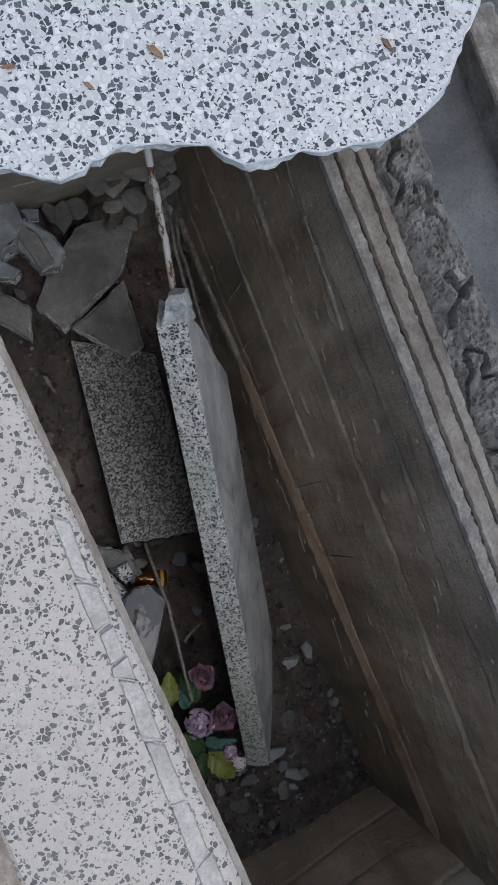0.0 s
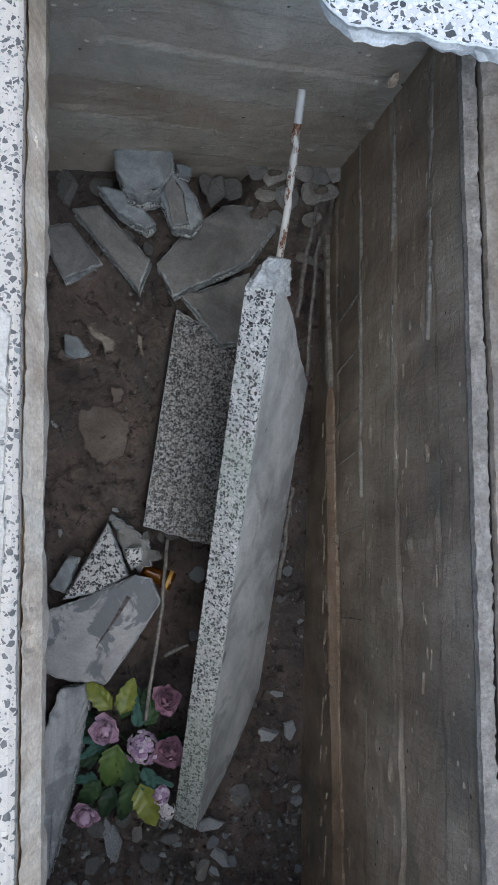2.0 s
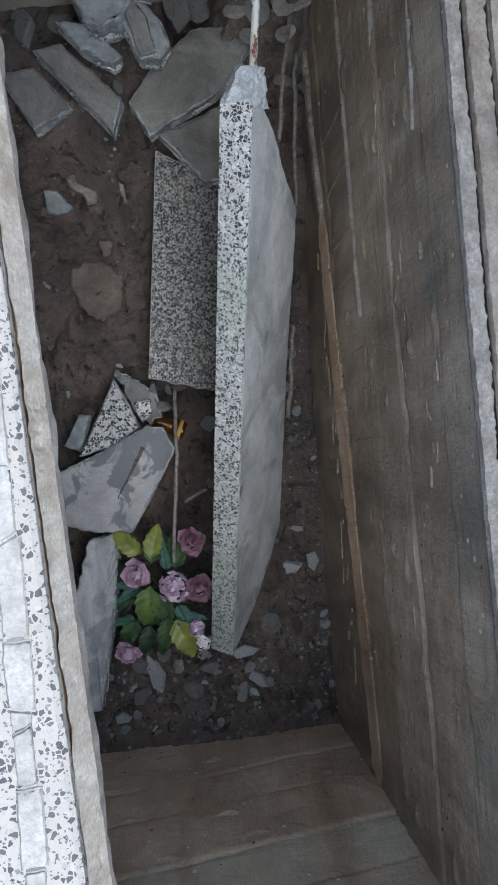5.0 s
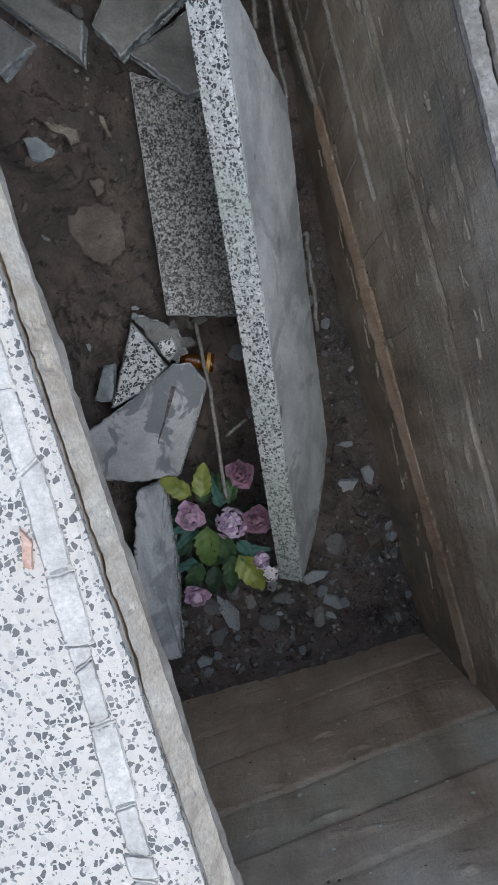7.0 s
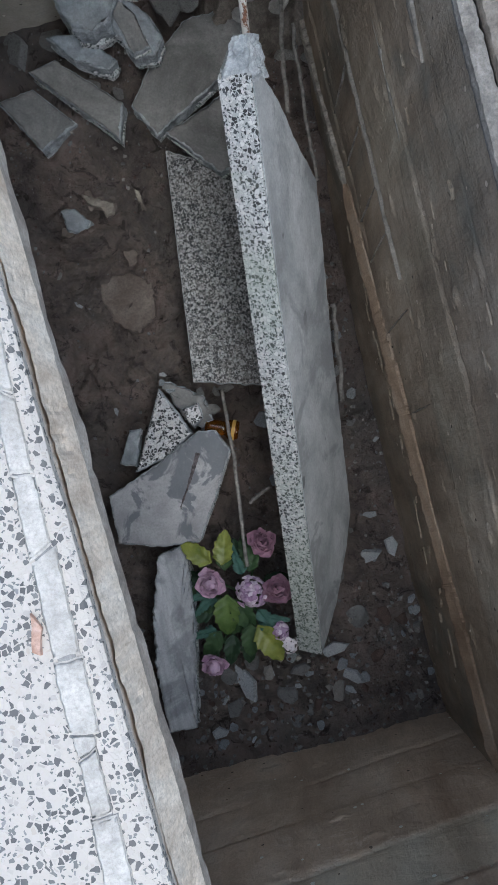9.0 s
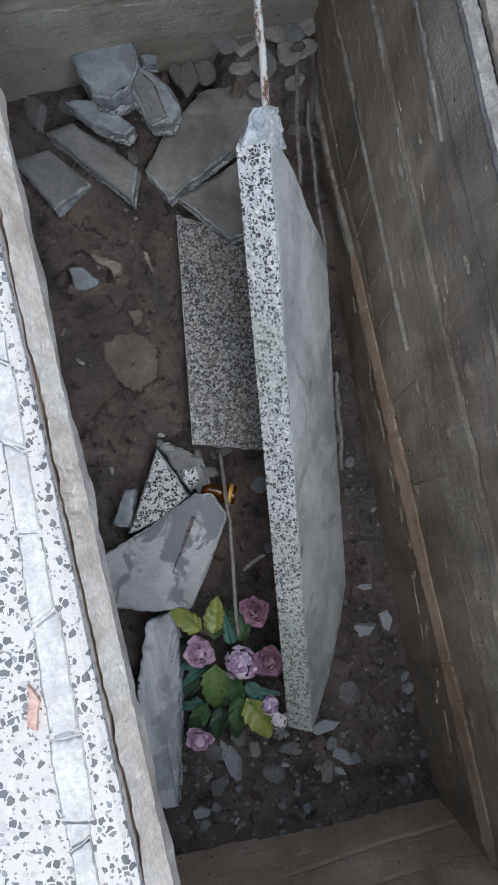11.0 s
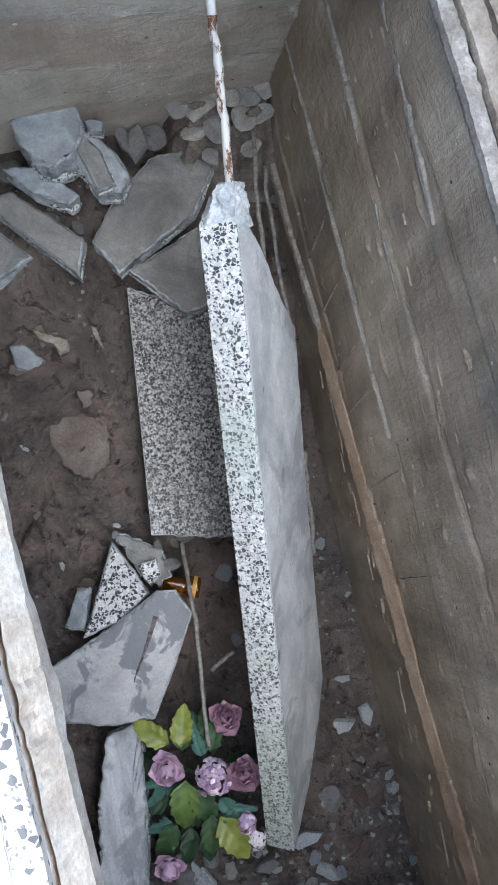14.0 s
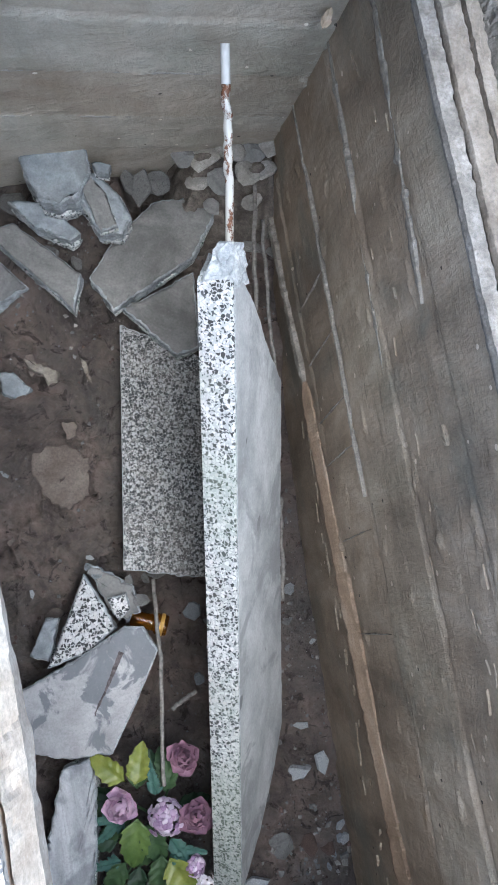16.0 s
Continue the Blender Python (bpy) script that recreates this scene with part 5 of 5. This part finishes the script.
# ---- small things ----
for x, y, z, yaw, ln in ((0.585, 1.155, 1.3925, 0.5, 0.028), (0.845, 1.090, 1.3925, 0.2, 0.022), (0.43, 1.19, 1.3925, 1.2, 0.018), (0.50, 1.145, 1.3925, 0.6, 0.014)):
    bm = leaf_mesh(ln, ln * 0.14, 1.5, ln)
    bm.transform(Matrix.Translation((x, y, z + 0.06 * ln + 0.001)) @ Euler((0.06, 0, yaw)).to_matrix().to_4x4())
    tagged(finish("dry_leaf", bm, M_DRY, True), "shrivelled brown leaf scrap on the terrazzo", "leaf", "dry leaves on the cover")
bm = leaf_mesh(0.03, 0.009, 2.0, 3.0)
bm.transform(Matrix.Translation((0.795, 1.305, 0.862)) @ Euler((0.9, 0.2, -0.5)).to_matrix().to_4x4())
tagged(finish("dry_leaf", bm, M_DRYPALE, True), "pale dry leaf caught in the wall corner", "leaf")


# ---- mortar pieces of the cracked seam in the rim ----
def seam_x(y):
    return 0.3035 - 0.006 * max(0.0, y - 0.2) / 0.4 + 0.003 * nz(y, 4, 0, 5)


# dark strip below the pieces stands in for the shade inside open cracks
part("seam_bed", plate_mesh([(seam_x(y) + d * (0.0088 + 0.001 * nz(y, d, 0, 20)), y) for d, run in ((1, range(-55, 67, 2)), (-1, range(66, -56, -2))) for y in (q / 100 for q in run)], flat(LEFT_TOP + 0.0008), 0.006, 0.01, 0.001, 55.0), [M_SEAMDARK] * 3, rim_top, "dark strip that makes the gaps of the seam read as cracks")
y, k, lean_ = -0.55, 0, 0.0
while y < 0.66:
    ln = rng.choice((0.018, 0.026, 0.045, 0.065, 0.09)) * rng.uniform(0.8, 1.2)
    w = rng.uniform(0.0095, 0.0140) * (1.0 if y < 0.45 else 0.85)
    x = seam_x(y + ln / 2) + rng.uniform(-0.0015, 0.0015)
    tip = rng.uniform(-0.009, 0.009)
    pts = [(x - w, y + lean_), (x + 0.2 * w, y + rng.uniform(-0.002, 0.002)), (x + w, y - lean_), (x + w * rng.uniform(0.85, 1.1), y + ln - tip - 0.0012), (x + 0.1 * w, y + ln - 0.001), (x - w * rng.uniform(0.85, 1.1), y + ln + tip - 0.0012)]
    lean_ = tip
    part("mortar_piece", plate_mesh(pts, slope(x, y, LEFT_TOP + 0.0018, rng.uniform(-0.05, 0.05), rng.uniform(-0.01, 0.01)), 0.006, 0.004, 0.0014, k + 100.0, relief=0.0006), [M_SEAM, M_SEAM, M_SEAM], rim_top)
    y += ln
    k += 1
bm = plate_mesh([(0.276, 0.228), (0.283, 0.224), (0.290, 0.247), (0.282, 0.262)], flat(LEFT_TOP + 0.0055), 0.006, 0.004, 0.001, 77.0)
tagged(finish("brick_chip", bm, [M_BRICKPALE] * 3), "thin orange brick chip in the mortar seam", "brick chip")

# the whole tomb stands plumb; the earth round it stays level
for ob in scene.objects:
    if ob.parent is None and ob.type in ("MESH", "EMPTY") and ob.name != "ground":
        ob.matrix_basis = LEVEL @ ob.matrix_basis
